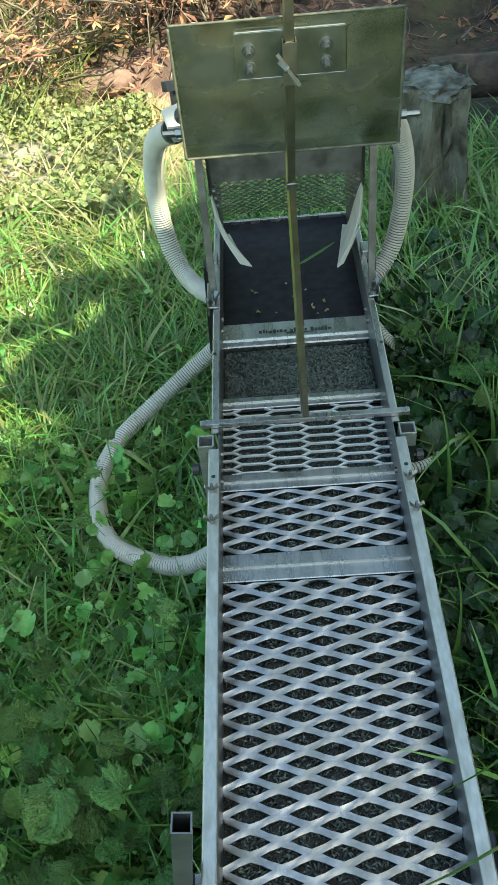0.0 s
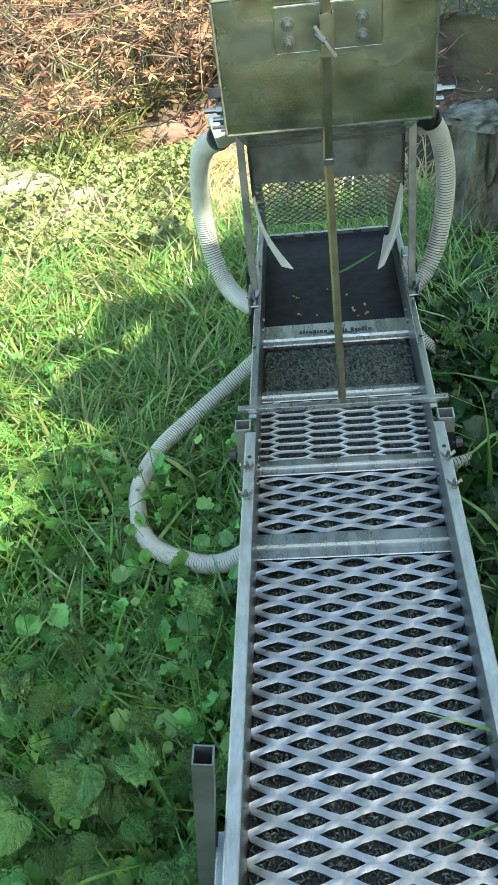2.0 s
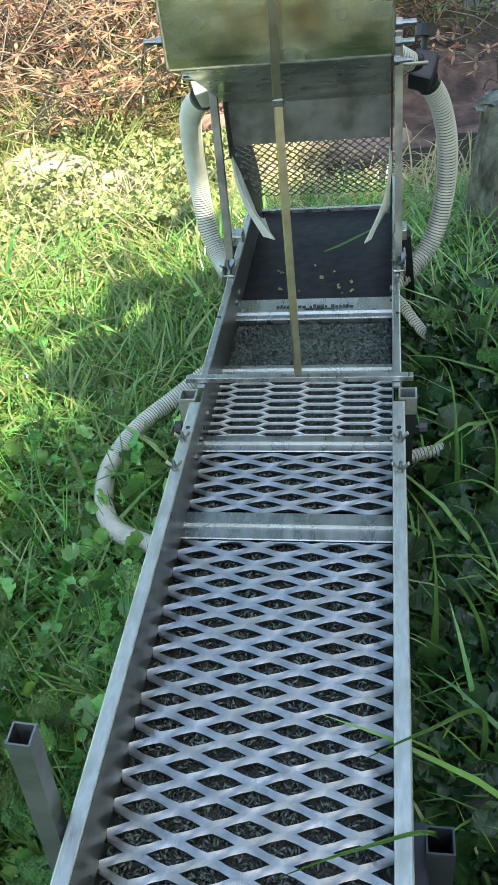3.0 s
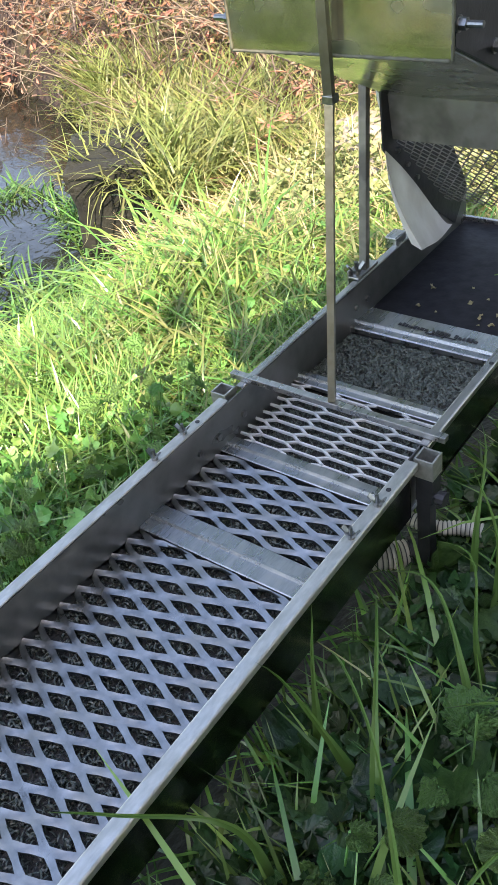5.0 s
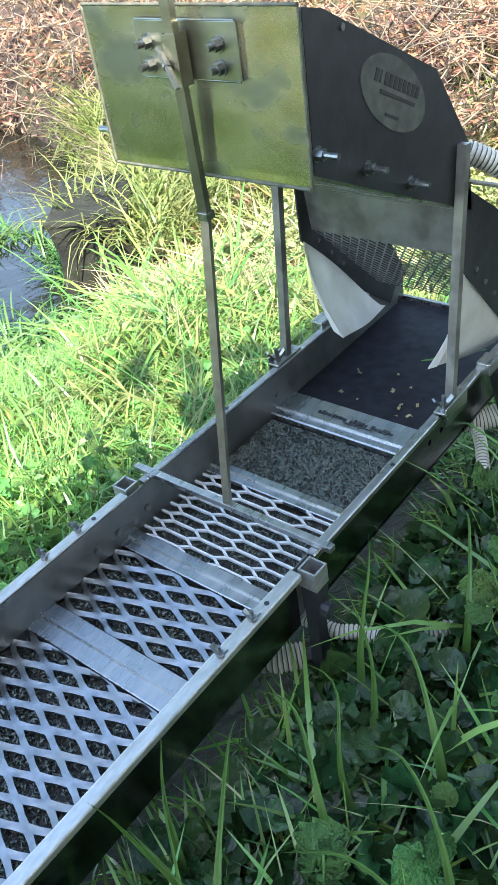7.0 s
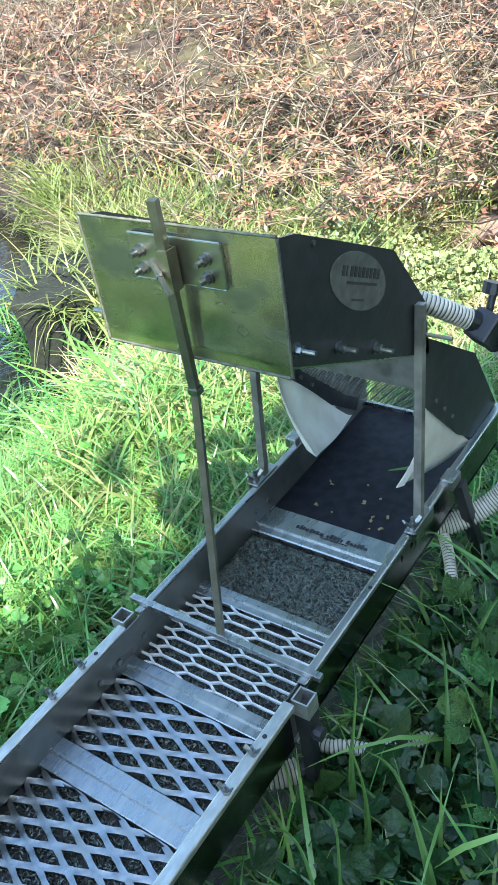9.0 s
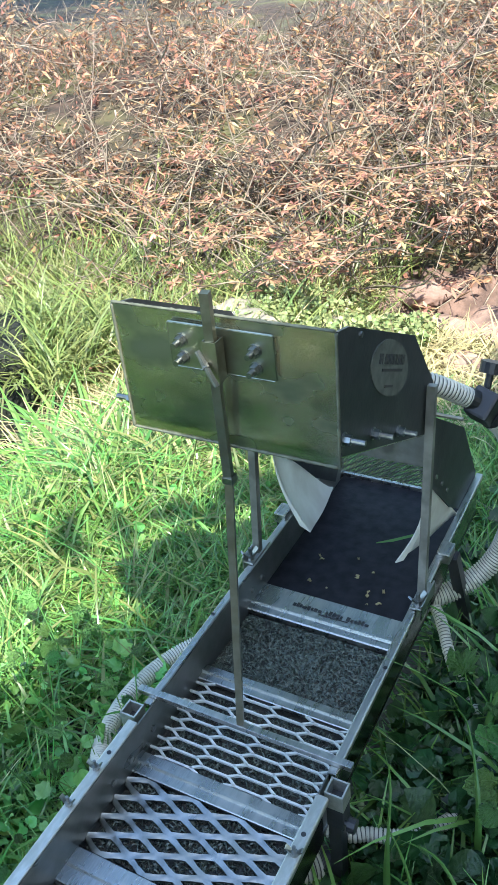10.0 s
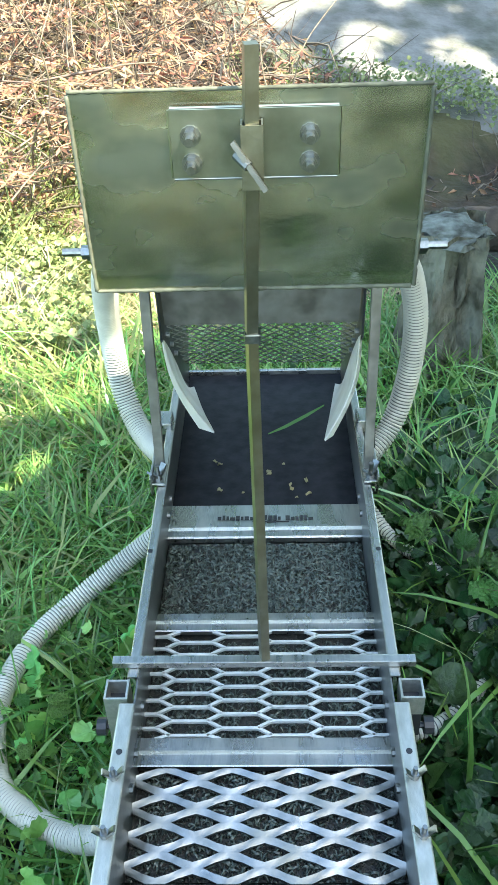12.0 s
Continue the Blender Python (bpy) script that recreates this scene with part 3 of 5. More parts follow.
def bank_area(n, lo=2.0, hi=6.0):
    xy = spread(n, -5.0, 3.5, 0.2, 7.0)
    xy = xy[(mound(xy) > rng.uniform(-0.55, 0.15, len(xy))) & (rng.uniform(0, 1, len(xy)) > 0.7 * smooth01((xy[:, 0] - 0.1) / 0.5))]
    s = s_of(xy)
    lo = lo + 0.55 + rng.normal(0, 0.08, len(xy)) + 0.25 * (xy[:, 0] < -1.2) + 0.42 * ((xy[:, 0] > -0.8) & (xy[:, 0] < 0.5))
    return xy[(s > lo) & (s < hi) & ~((xy[:, 1] > 2.9) & (xy[:, 0] > track_edge(xy[:, 1]) + rng.normal(0, 0.15, len(xy))))]


twigs("dead_brush", 36000, lambda n: bank_area(n, 1.95, 6.5), "tangled pale dead twigs on the bank", (0.09, 0.42), (0.0035, 0.011), 0.8, 0.46)
twigs("dead_branches", 2200, lambda n: bank_area(n, 2.05, 5.0), "long bleached branches of a fallen shrub", (0.3, 0.8), (0.008, 0.016), 0.45, 0.5)
DRY = np.array([(0, 0, 0), (0.16, 0.35, 0.05), (0, 1, -0.1), (-0.16, 0.35, 0.05)])
xy = bank_area(58000, 1.9, 6.5)
n = len(xy)
scatter("dead_leaves", DRY, [(0, 1, 2, 3)], np.stack([xy[:, 0], xy[:, 1], ground_z(xy[:, 0], xy[:, 1]) + rng.uniform(0, 1, n) ** 1.3 * 0.42 * np.clip(0.5 + 1.2 * mound(xy), 0.1, 1.6) * low_left(xy)], -1),
        rng.uniform(0.03, 0.09, n), M_DRY, "withered brown leaves hanging in the dead brush", "leaves", 0.8, False)
xy = np.concatenate([clumped(12000, -1.25, -0.42, 1.3, 2.35, 2.5, 1.4), clumped(1900, -0.2, 1.2, 3.65, 4.0, 2.0)])
n = len(xy)
scatter("bank_weeds", SHAPE, SFACES, np.stack([xy[:, 0], xy[:, 1], ground_z(xy[:, 0], xy[:, 1]) + rng.uniform(0.02, 0.16, n)], -1),
        rng.uniform(0.009, 0.026, n), M_PALELEAF, "bright sunlit low weeds on the bank", "weeds", 0.6)



def lumpy(name, mat, at, size, seed, parent=None, rough=0.18, sub=3):
    bm = bmesh.new()
    bmesh.ops.create_icosphere(bm, subdivisions=sub, radius=1)
    for v in bm.verts:
        q = v.co * 1.6 + Vector((seed * 3.1, seed, -seed))
        v.co *= 1 + rough * noise.noise(q) + rough * 0.5 * noise.noise(q * 2.7)
        v.co = Vector(v.co[i] * size[i] for i in range(3))
    ob = part(name, bm, mat, parent, smooth=True)
    ob.location = at
    return ob


# ---- shade tree, outside the view, added to block the sun ----
def shade_tree():
    t = thing("tree", "unseen leafy tree added to shade the sluice", "tree", (7.4, -4.6, -0.4))
    h = 7.5
    trunk = spline([(0, 0, -0.2), (0.05, 0.1, 2.0), (-0.1, 0.0, 4.2), (0.0, -0.1, 6.5), (0.1, 0, 8.6)], 0.4)
    part("trunk", swept(trunk, lambda i: 0.24 * (1 - i / (len(trunk) + 2)) + 0.03, 10), M_BARK, t)
    # the wanted shade on the ground, moved along the sun's way up to the crown's height
    n = 62000
    sh = np.stack([rng.uniform(-1.2, 5.0, n), rng.uniform(-5.0, 5.5, n)], -1)
    edge = np.interp(sh[:, 1], [-1.0, 0.1, 0.35, 0.6, 0.9, 1.26, 1.7, 3.0, 6.0], [-0.85, -0.68, -0.54, -0.46, -0.37, -0.24, -0.08, 0.15, -0.6])
    wob = np.array([noise.noise(Vector((0.3, q * 2.2, 0))) for q in sh[:, 1]]) * 0.14
    gap = np.array([noise.noise(Vector((a * 2.6, b * 2.6, 8))) for a, b in sh])
    sh = sh[(sh[:, 0] > edge + wob) & ((gap < np.where(sh[:, 1] > 2.2, 0.0, 0.30)) | ((sh[:, 0] > -0.40) & (sh[:, 1] < 0.9)) | ((sh[:, 0] > 0.2) & (sh[:, 1] < 4.0)))]
    sh = sh[((sh[:, 0] - 1.6) / 3.3) ** 2 + ((sh[:, 1] - 0.2) / 5.0) ** 2 < 1 + 0.25 * np.sin(5 * np.arctan2(sh[:, 1] - 0.2, sh[:, 0] - 1.6))]
    n = len(sh)
    z = rng.uniform(6.6, 8.6, n)
    k = z + 0.3
    pos = np.stack([sh[:, 0] + SUN.x / SUN.z * k, sh[:, 1] + SUN.y / SUN.z * k, z], -1)
    ob = scatter("crown", np.array([(0, -0.5, 0), (0.32, 0, 0.06), (0, 0.5, -0.05), (-0.32, 0, 0.06)]), [(0, 1, 2, 3)],
                 pos - np.array([7.4, -4.6, -0.4]), rng.uniform(0.10, 0.2, n), M_CROWN, "", "", 0.6, False)
    del ob["kind"]
    ob.parent = t
    bm = bmesh.new()
    for i in range(14):
        a = i * 2.4
        st = Vector((0, 0, 4.2 + 0.28 * i))
        en = st + Vector((math.cos(a) * 2.4, math.sin(a) * 2.4, 1.2))
        add_bar(bm, st, en, 0.07, sides=6)
    part("limbs", bm, M_BARK, t)


shade_tree()


def tree(x, y, h, r, count):
    """A broad tree: tapered trunk, limbs, and a crown of leaf clumps with gaps."""
    z = float(ground_z(np.clip(x, -8, 8), np.clip(y, -6, 10)))
    t = thing("tree", "unseen tall leafy tree, added to block sky light", "tree", (x, y, z), "trees round the clearing")
    trunk = spline([(0, 0, -0.2), (0.1, 0.05, h * 0.3), (-0.1, 0.1, h * 0.6), (0.05, 0, h * 0.92)], 0.4)
    part("trunk", swept(trunk, lambda i: 0.17 * (1 - i / (len(trunk) + 2)) + 0.03, 9), M_BARK, t)
    for i in range(7):
        a = i * 2.4
        st = Vector((0, 0, h * (0.3 + 0.07 * i)))
        part("limb", bar(st, st + Vector((math.cos(a) * r * 0.7, math.sin(a) * r * 0.7, h * 0.12)), 0.06, sides=6), M_BARK, t)
    centres = rng.normal(0, 1, (60, 3))
    centres = centres / np.linalg.norm(centres, axis=1)[:, None] * rng.uniform(0.45, 1.0, 60)[:, None] * np.array([r, r, h * 0.36]) + np.array([0, 0, h * 0.58])
    pos = centres[rng.integers(0, 60, count)] + rng.normal(0, 0.34, (count, 3))
    ob = scatter("crown", np.array([(0, -0.5, 0), (0.34, 0, 0.06), (0, 0.5, -0.05), (-0.34, 0, 0.06)]), [(0, 1, 2, 3)], pos, rng.uniform(0.12, 0.26, count), M_CROWN, "", "", 0.8, False)
    del ob["kind"]
    ob.parent = t


# trees out of view, added to block sky light and darken reflections
for tx, ty, th, tr, tc in ((-5.5, 8.5, 9.5, 2.6, 7000), (-1.0, 10.0, 11.0, 3.0, 8000), (3.6, 9.0, 10.0, 2.8, 8000), (6.4, 4.0, 9.0, 2.4, 8000), (3.3, -1.5, 4.2, 1.4, 10000), (2.7, -2.9, 3.6, 1.4, 9000), (4.3, 0.8, 5.0, 1.7, 10000), (4.8, 0.4, 5.5, 1.6, 7000), (-7.0, 5.4, 9.0, 2.8, 8000)):
    tree(tx, ty, th, tr, tc)


# ---- the sluice ----
HALF = 0.120      # inside half width
RAIL = 0.057      # height of the rails over the riffles
Y_LOW, Y_SEAM, Y_TOP = -0.76, -0.195, 0.605

sluice = thing("sluice_box", "aluminium sluice box with expanded-metal riffles on the grass", "sluice box")
part("floor_pan", box(-HALF, HALF, Y_LOW, Y_TOP, -0.022, -0.018), M_ZINC, sluice)


def side(sx, y0, y1, out, lip, name, mat):
    """A side sheet with a flange folded outwards and a small lip down."""
    a, w, c = HALF + out, 0.0016, 0.0007
    part(name, prism([(sx * u, v) for u, v in ((a, -0.024), (a, RAIL - 0.0016), (a - w, RAIL - 0.0016), (a - w, -0.024))], "y", y0, y1), M_SIDE, sluice)
    b = HALF - 0.0032
    prof = [(b, RAIL - 0.0016), (a + lip, RAIL - 0.0016), (a + lip, RAIL - 0.008), (a + lip + w, RAIL - 0.008), (a + lip + w, RAIL - 2 * c),
            (a + lip + w - c, RAIL - 0.3 * c), (a + lip + w - 2.5 * c, RAIL + 0.0004), (b + 2 * c, RAIL + 0.0004), (b + 0.4 * c, RAIL - 0.3 * c), (b, RAIL - 2 * c)]
    return part("rail", prism([(sx * u, v) for u, v in prof], "y", y0, y1), mat, sluice)


for sx in (-1, 1):
    side(sx, -0.014, Y_TOP, 0.0, 0.0062, "upper_side", M_RAIL)
    side(sx, Y_LOW, -0.043, 0.0022, 0.0074, "lower_side", M_GALV)
    # inner face of the side sheets, dark reflections put into its grey
    part("inner_sheet", box(sx * HALF - 0.0008, sx * HALF + 0.0008, Y_LOW, Y_TOP, -0.02, RAIL - 0.003), M_WALL, sluice).location.x = -sx * 0.0022


def cross_strip(y0, y1, ridge):
    """A flat cross strip with a raised rib."""
    y = y0 + (y1 - y0) * ridge
    prof = [(y0, -0.004), (y0, 0.001), (y0 + 0.001, 0.002), (y - 0.003, 0.002), (y - 0.0015, 0.006), (y + 0.0015, 0.006), (y + 0.003, 0.002),
            (y1 - 0.001, 0.002), (y1, 0.001), (y1, -0.004)]
    return part("cross_strip", prism(prof, "x", -HALF + 0.003, HALF - 0.003), M_RAIL, sluice)


cross_strip(0.088, 0.113, 0.5)
cross_strip(-0.071, -0.041, 0.5)
cross_strip(-0.219, -0.177, 0.5)


def diamond_mesh(y0, y1, lwd, swd, gap, name):
    """Expanded metal: a sheet of diamond cells, each with a diamond hole whose near edge is lifted and far edge pressed down."""
    bm = bmesh.new()
    x0, x1 = -HALF + 0.003, HALF - 0.003

    def put(x, y, z):
        return bm.verts.new((min(max(x, x0), x1), min(max(y, y0), y1), z))

    rows = int(round((y1 - y0) / (swd / 2)))
    for r in range(rows + 1):
        cy = y0 + r * swd / 2
        for c in range(-3, 4):
            cx = c * lwd + (lwd / 2 if r % 2 else 0)
            if cx - lwd / 2 >= x1 or cx + lwd / 2 <= x0:
                continue
            rim, lip, low = [], [], []
            for k in range(8):
                u, v = ((1, 0), (0.5, 0.5), (0, 1), (-0.5, 0.5), (-1, 0), (-0.5, -0.5), (0, -1), (0.5, -0.5))[k]
                tilt = -0.0025 * v
                soft = 0.93 if k % 2 == 0 else 1.02
                rim.append(put(cx + u * lwd / 2, cy + v * swd / 2, 0.0))
                lip.append(put(cx + u * lwd / 2 * gap * soft, cy + v * swd / 2 * gap * soft, tilt))
                low.append(put(cx + u * lwd / 2 * gap * soft, cy + v * swd / 2 * gap * soft, tilt - 0.0022))
            for k in range(8):
                m = (k + 1) % 8
                bm.faces.new((rim[k], rim[m], lip[m], lip[k]))
                bm.faces.new((lip[k], lip[m], low[m], low[k]))
    bmesh.ops.remove_doubles(bm, verts=bm.verts, dist=0.00005)
    bmesh.ops.dissolve_degenerate(bm, edges=bm.edges, dist=0.00004)
    return tagged(part(name, bm, M_MESH, sluice, "bright expanded-metal riffle with diamond holes", True), kind="stuff")


diamond_mesh(-0.176, -0.072, 0.060, 0.0262, 0.77, "diamond_riffle")
diamond_mesh(-0.745, -0.220, 0.060, 0.0258, 0.735, "diamond_riffle")


def hex_mesh():
    """Flattened honeycomb riffle between two strips."""
    bm = bmesh.new()
    pitch, row, half, d = 0.0487, 0.0160, 0.0175, 0.0021
    cols = [(-0.122 + 0.0005 + pitch * i, i % 2) for i in range(6)]
    for cx, odd in cols:
        for r in range(9):
            y = -0.0300 + row * r - (row / 2 if odd else 0)
            if not -0.041 < y < 0.087:
                continue
            a, b = max(cx - half, -HALF + 0.003), min(cx + half, HALF - 0.003)
            add_bar(bm, (a, y, -0.0005), (b, y, -0.0005), 0.0032, 0.0028)
            for e, other in ((b, 1), (a, -1)):
                if abs(e) > HALF - 0.004:
                    continue
                ex = e + other * (pitch - 2 * half)
                for dy in (-row / 2, row / 2):
                    yy = min(max(y + dy, -0.042), 0.088)
                    if not odd or not -0.041 < y + dy < 0.087:
                        add_bar(bm, (e, y, 0), (max(-HALF + 0.003, min(HALF - 0.003, ex)), yy, 0), 0.0032, 0.0030)
    return tagged(part("hexagon_riffle", bm, M_HEX, sluice, "metal riffle with long hexagonal holes, sky gleam put into its pale colour"), kind="stuff")


hex_mesh()
part("rubber_mat", box(-HALF + 0.003, HALF - 0.003, 0.289, 0.600, -0.017, -0.001, 0.001), M_RUBBER, sluice, "wet black rubber mat")
part("head_edge", box(-HALF + 0.002, HALF - 0.002, 0.600, 0.606, -0.02, 0.006, 0.001), M_RAIL, sluice)
part("under_mat", box(-HALF + 0.003, HALF - 0.003, Y_LOW + 0.01, 0.231, -0.0175, -0.012), M_PIT, sluice, "dark wet mat under the riffles")

# maker's plate, with plain bars in place of its lettering
plate = part("name_plate", prism([(0.231, -0.006), (0.231, 0.001), (0.233, 0.0025), (0.243, 0.0025), (0.245, 0.0065), (0.248, 0.0065), (0.250, 0.003), (0.291, 0.001), (0.291, -0.006)],
                                 "x", -HALF + 0.003, HALF - 0.003), M_RAIL, sluice, "bare metal plate with a dark printed mark")
ink = random.Random(9)
x = -0.058
while x < 0.06:
    wd = ink.uniform(0.003, 0.0062)
    yb = 0.2615 - 0.05 * (x + 0.05) ** 2
    part("print_bar", box(x, x + wd, yb, yb + ink.uniform(0.004, 0.0085), 0.0028, 0.0036), M_INK, plate)
    x += wd + (0.006 if -0.022 < x < -0.016 or 0.016 < x < 0.022 else 0.0014)
part("print_bar", box(-0.015, 0.030, 0.2575, 0.2587, 0.0028, 0.0036), M_INK, plate)


def loops(x0, x1, y0, y1, n, size, z, name, label):
    """Curly plastic loops of a gravel mat."""
    k = 7
    c = np.stack([rng.uniform(x0, x1, n), rng.uniform(y0, y1, n), np.full(n, z)], -1)
    a, b = rng.uniform(0, 6.28, n), rng.uniform(0, 6.28, n)
    verts = []
    for i in range(k):
        t = math.pi * 1.3 * i / (k - 1)
        q = np.stack([np.cos(a) * math.cos(t) * size, np.sin(a) * math.cos(t) * size, np.sin(t) * size * rng.uniform(0.5, 1.1, n)], -1)
        wv = np.stack([np.cos(b), np.sin(b), np.full(n, 0.4)], -1) * 0.0008
        verts += [c + q - wv, c + q + wv]
    v = np.stack(verts, 1)
    f = np.array([[2 * i, 2 * i + 1, 2 * i + 3, 2 * i + 2] for i in range(k - 1)])
    faces = (np.arange(n)[:, None, None] * 2 * k + f[None]).reshape(-1, 4).tolist()
    ob = arrays(name, v, faces, M_MOSS, True)
    ob.parent = sluice
    return tagged(ob, label)


loops(-HALF + 0.006, HALF - 0.006, 0.116, 0.228, 3800, 0.0042, -0.0085, "loop_mat", "grey-green curly loop matting")
part("loop_mat_base", box(-HALF + 0.004, HALF - 0.004, 0.114, 0.230, -0.0118, -0.0075), M_PIT, sluice)
loops(-HALF + 0.006, HALF - 0.006, -0.74, 0.08, 11000, 0.0038, -0.0100, "loop_mat", "dark loop matting under the riffles")

# sleeves for the legs, wing nuts, rail bolts
for sx in (-1, 1):
    sl = part("leg_sleeve", tube_square((sx * (HALF + 0.0150), -0.0285), 0.0108, 0.002, -0.085 if sx < 0 else 0.034, RAIL + 0.002), M_GALV, sluice, "open square tube that holds a leg")
    part("leg_end", box(sx * 0.135 - 0.0098, sx * 0.135 + 0.0098, -0.038, -0.019, 0.0, RAIL - 0.016), M_DARK, sl)
    kn = bmesh.new()
    add_bar(kn, (sx * 0.144, -0.034, 0.010), (sx * 0.150, -0.034, 0.010), 0.006, sides=8)
    add_bar(kn, (sx * 0.149, -0.034, 0.010), (sx * 0.158, -0.034, 0.010), 0.017, sides=10)
    part("clamp_knob", kn, M_BLACK, sl, "black plastic knob")
    for y in (-0.116, -0.166):
        wing_nut((sx * 0.1250, y, RAIL + 0.001), sluice, 0.5 + 3 * y, 0.8)
    for y in (-0.092, 0.153):
        # no real opening: a black disc paints the hole's dark inside
        part("rail_hole", bar((sx * 0.1240, y, RAIL + 0.0004), (sx * 0.1240, y, RAIL + 0.0009), 0.0056, sides=12), M_BLACK, sluice)
    for y in (-0.02, -0.07, -0.105, 0.25, 0.28):
        part("side_bolt", bar((sx * (HALF - 0.006), y, 0.022), (sx * HALF, y, 0.022), 0.009, sides=8), M_NUT, sluice)

# legs: low front pair and rear pair
lt = tube_square((0, 0), 0.0085, 0.0014, -0.55, 0)
bmesh.ops.transform(lt, matrix=pose(-0.132, -0.569, 0.183, 1.5, 7.0, 0), verts=lt.verts)
part("leg", lt, M_WALL, sluice, "bare square steel leg tube")
part("leg_bracket", box(-0.142, -0.122, -0.610, -0.560, -0.01, 0.030, 0.002), M_RAIL, sluice)
part("leg", tube_square((0.150, -0.560), 0.0105, 0.0016, -0.34, 0.055), M_DARK, sluice)
part("leg_bracket", box(0.122, 0.142, -0.585, -0.535, -0.01, 0.030, 0.002), M_BLACK, sluice)
for sx in (-1, 1):
    # sleeve legs are near black to paint in the shade under the sluice
    part("leg", bar((sx * 0.134, -0.030, -0.36 if sx < 0 else -0.28), (sx * 0.134, -0.030, -0.06 if sx < 0 else 0.03), 0.015), M_BLACK, sluice)
    part("leg", bar((sx * 0.138, 0.40, 0.05), (sx * 0.165, 0.50, -0.40 if sx < 0 else -0.28), 0.016), M_BLACK, sluice, "black rear leg")
    part("leg_clip", box(sx * 0.130 - 0.010, sx * 0.130 + 0.010, 0.375, 0.405, RAIL - 0.006, RAIL + 0.012, 0.002), M_RAIL, sluice)

# ---- the hopper on its frame ----
hopper = thing("hopper", "sheet-metal feed hopper on square rods above the sluice", "hopper")
PANEL_Y = 0.055
part("cross_bar", box(-0.142, 0.142, -0.0045, 0.0045, RAIL + 0.001, RAIL + 0.0085, 0.0008), M_RAIL, hopper, "bright square bar lying across both rails")
part("prop_rod", bar((0.001, 0.001, RAIL + 0.009), (-0.003, 0.047, 0.385), 0.0080, roll=0.35), M_ROD, hopper, "square prop rod")
part("prop_rod", bar((-0.003, 0.047, 0.383), (0.002, 0.037, 0.590), 0.0088, roll=0.2), M_ROD, hopper)
part("rod_collar", box(-0.008, 0.004, 0.041, 0.053, 0.380, 0.388, 0.001), M_NUT, hopper)


def dished_panel():
    """The front plate, with slightly uneven hammered face and rounded top corners."""
    bm = bmesh.new()
    nx, nz = 24, 16
    grid = {}
    for i in range(nx + 1):
        for j in range(nz + 1):
            u, v = i / nx, j / nz
            x = (u - 0.5) * 0.2335
            z = 0.4195 + v * 0.141
            x *= 1.0 + 0.008 * v
            q = Vector((x * 14, 0, z * 14))
            y = PANEL_Y + 0.0012 * noise.noise(q) + 0.0006 * noise.noise(q * 2.5)
            grid[i, j] = bm.verts.new((x, y, z + 0.0012 * noise.noise(Vector((x * 40, v * 2, 1)))))
    for i in range(nx):
        for j in range(nz):
            bm.faces.new((grid[i, j], grid[i + 1, j], grid[i + 1, j + 1], grid[i, j + 1]))
    for i in (0, nx):
        for j in (0, nz):
            c = grid[i, j].co
            c.x *= 0.99
            c.z += 0.0006 if j == 0 else -0.0016
    r = bmesh.ops.solidify(bm, geom=bm.faces[:], thickness=0.002)
    return bm


part("front_panel", dished_panel(), M_PANEL, hopper, "dull metal front plate with the reflected grass tint put into its colour", True)
for a, b in (((-0.1165, 0.4197), (0.1165, 0.4197)), ((-0.1170, 0.5600), (0.1170, 0.5600)), ((-0.1164, 0.4200), (-0.1174, 0.5590)), ((0.1164, 0.4200), (0.1174, 0.5590))):
    rim = spline([(a[0], PANEL_Y - 0.0005, a[1]), ((a[0] + b[0]) / 2, PANEL_Y - 0.0005, (a[1] + b[1]) / 2), (b[0], PANEL_Y - 0.0005, b[1])], 0.003)
    part("rim_bead", swept(rim, lambda q: 0.0016 + 0.0008 * noise.noise(Vector((q * 0.9, a[0] * 50, b[1] * 70))), 6), M_RIM, hopper, "rough welded rim")
bp = part("backing_plate", box(-0.052, 0.058, PANEL_Y - 0.0048, PANEL_Y - 0.0010, 0.504, 0.549, 0.0004), M_PLATE, hopper, "small bolted plate")
for a, b in (((-0.0525, 0.5045), (-0.0525, 0.5485)), ((0.0585, 0.5045), (0.0585, 0.5485)), ((-0.0515, 0.5035), (0.0575, 0.5035)), ((-0.0515, 0.5495), (0.0575, 0.5495))):
    part("weld_bead", bar((a[0], PANEL_Y - 0.0040, a[1]), (b[0], PANEL_Y - 0.0040, b[1]), 0.0020, sides=6), M_PLATE, bp)
for x in (-0.039, 0.039):
    for z in (0.514, 0.532):
        hex_bolt((x, PANEL_Y - 0.0048, z), (x, PANEL_Y - 0.020, z), bp)
sl = part("rod_sleeve", tube_square((0.0015, 0.0405), 0.0072, 0.0013, 0.501, 0.543), M_ROD, hopper)
wl = bmesh.new()
add_bar(wl, (-0.011, 0.0325, 0.533), (0.010, 0.026, 0.503), 0.0032, 0.0042)
add_bar(wl, (-0.009, 0.036, 0.524), (-0.001, 0.029, 0.518), 0.007, sides=8)
part("lever_screw", wl, M_WALL, sl)

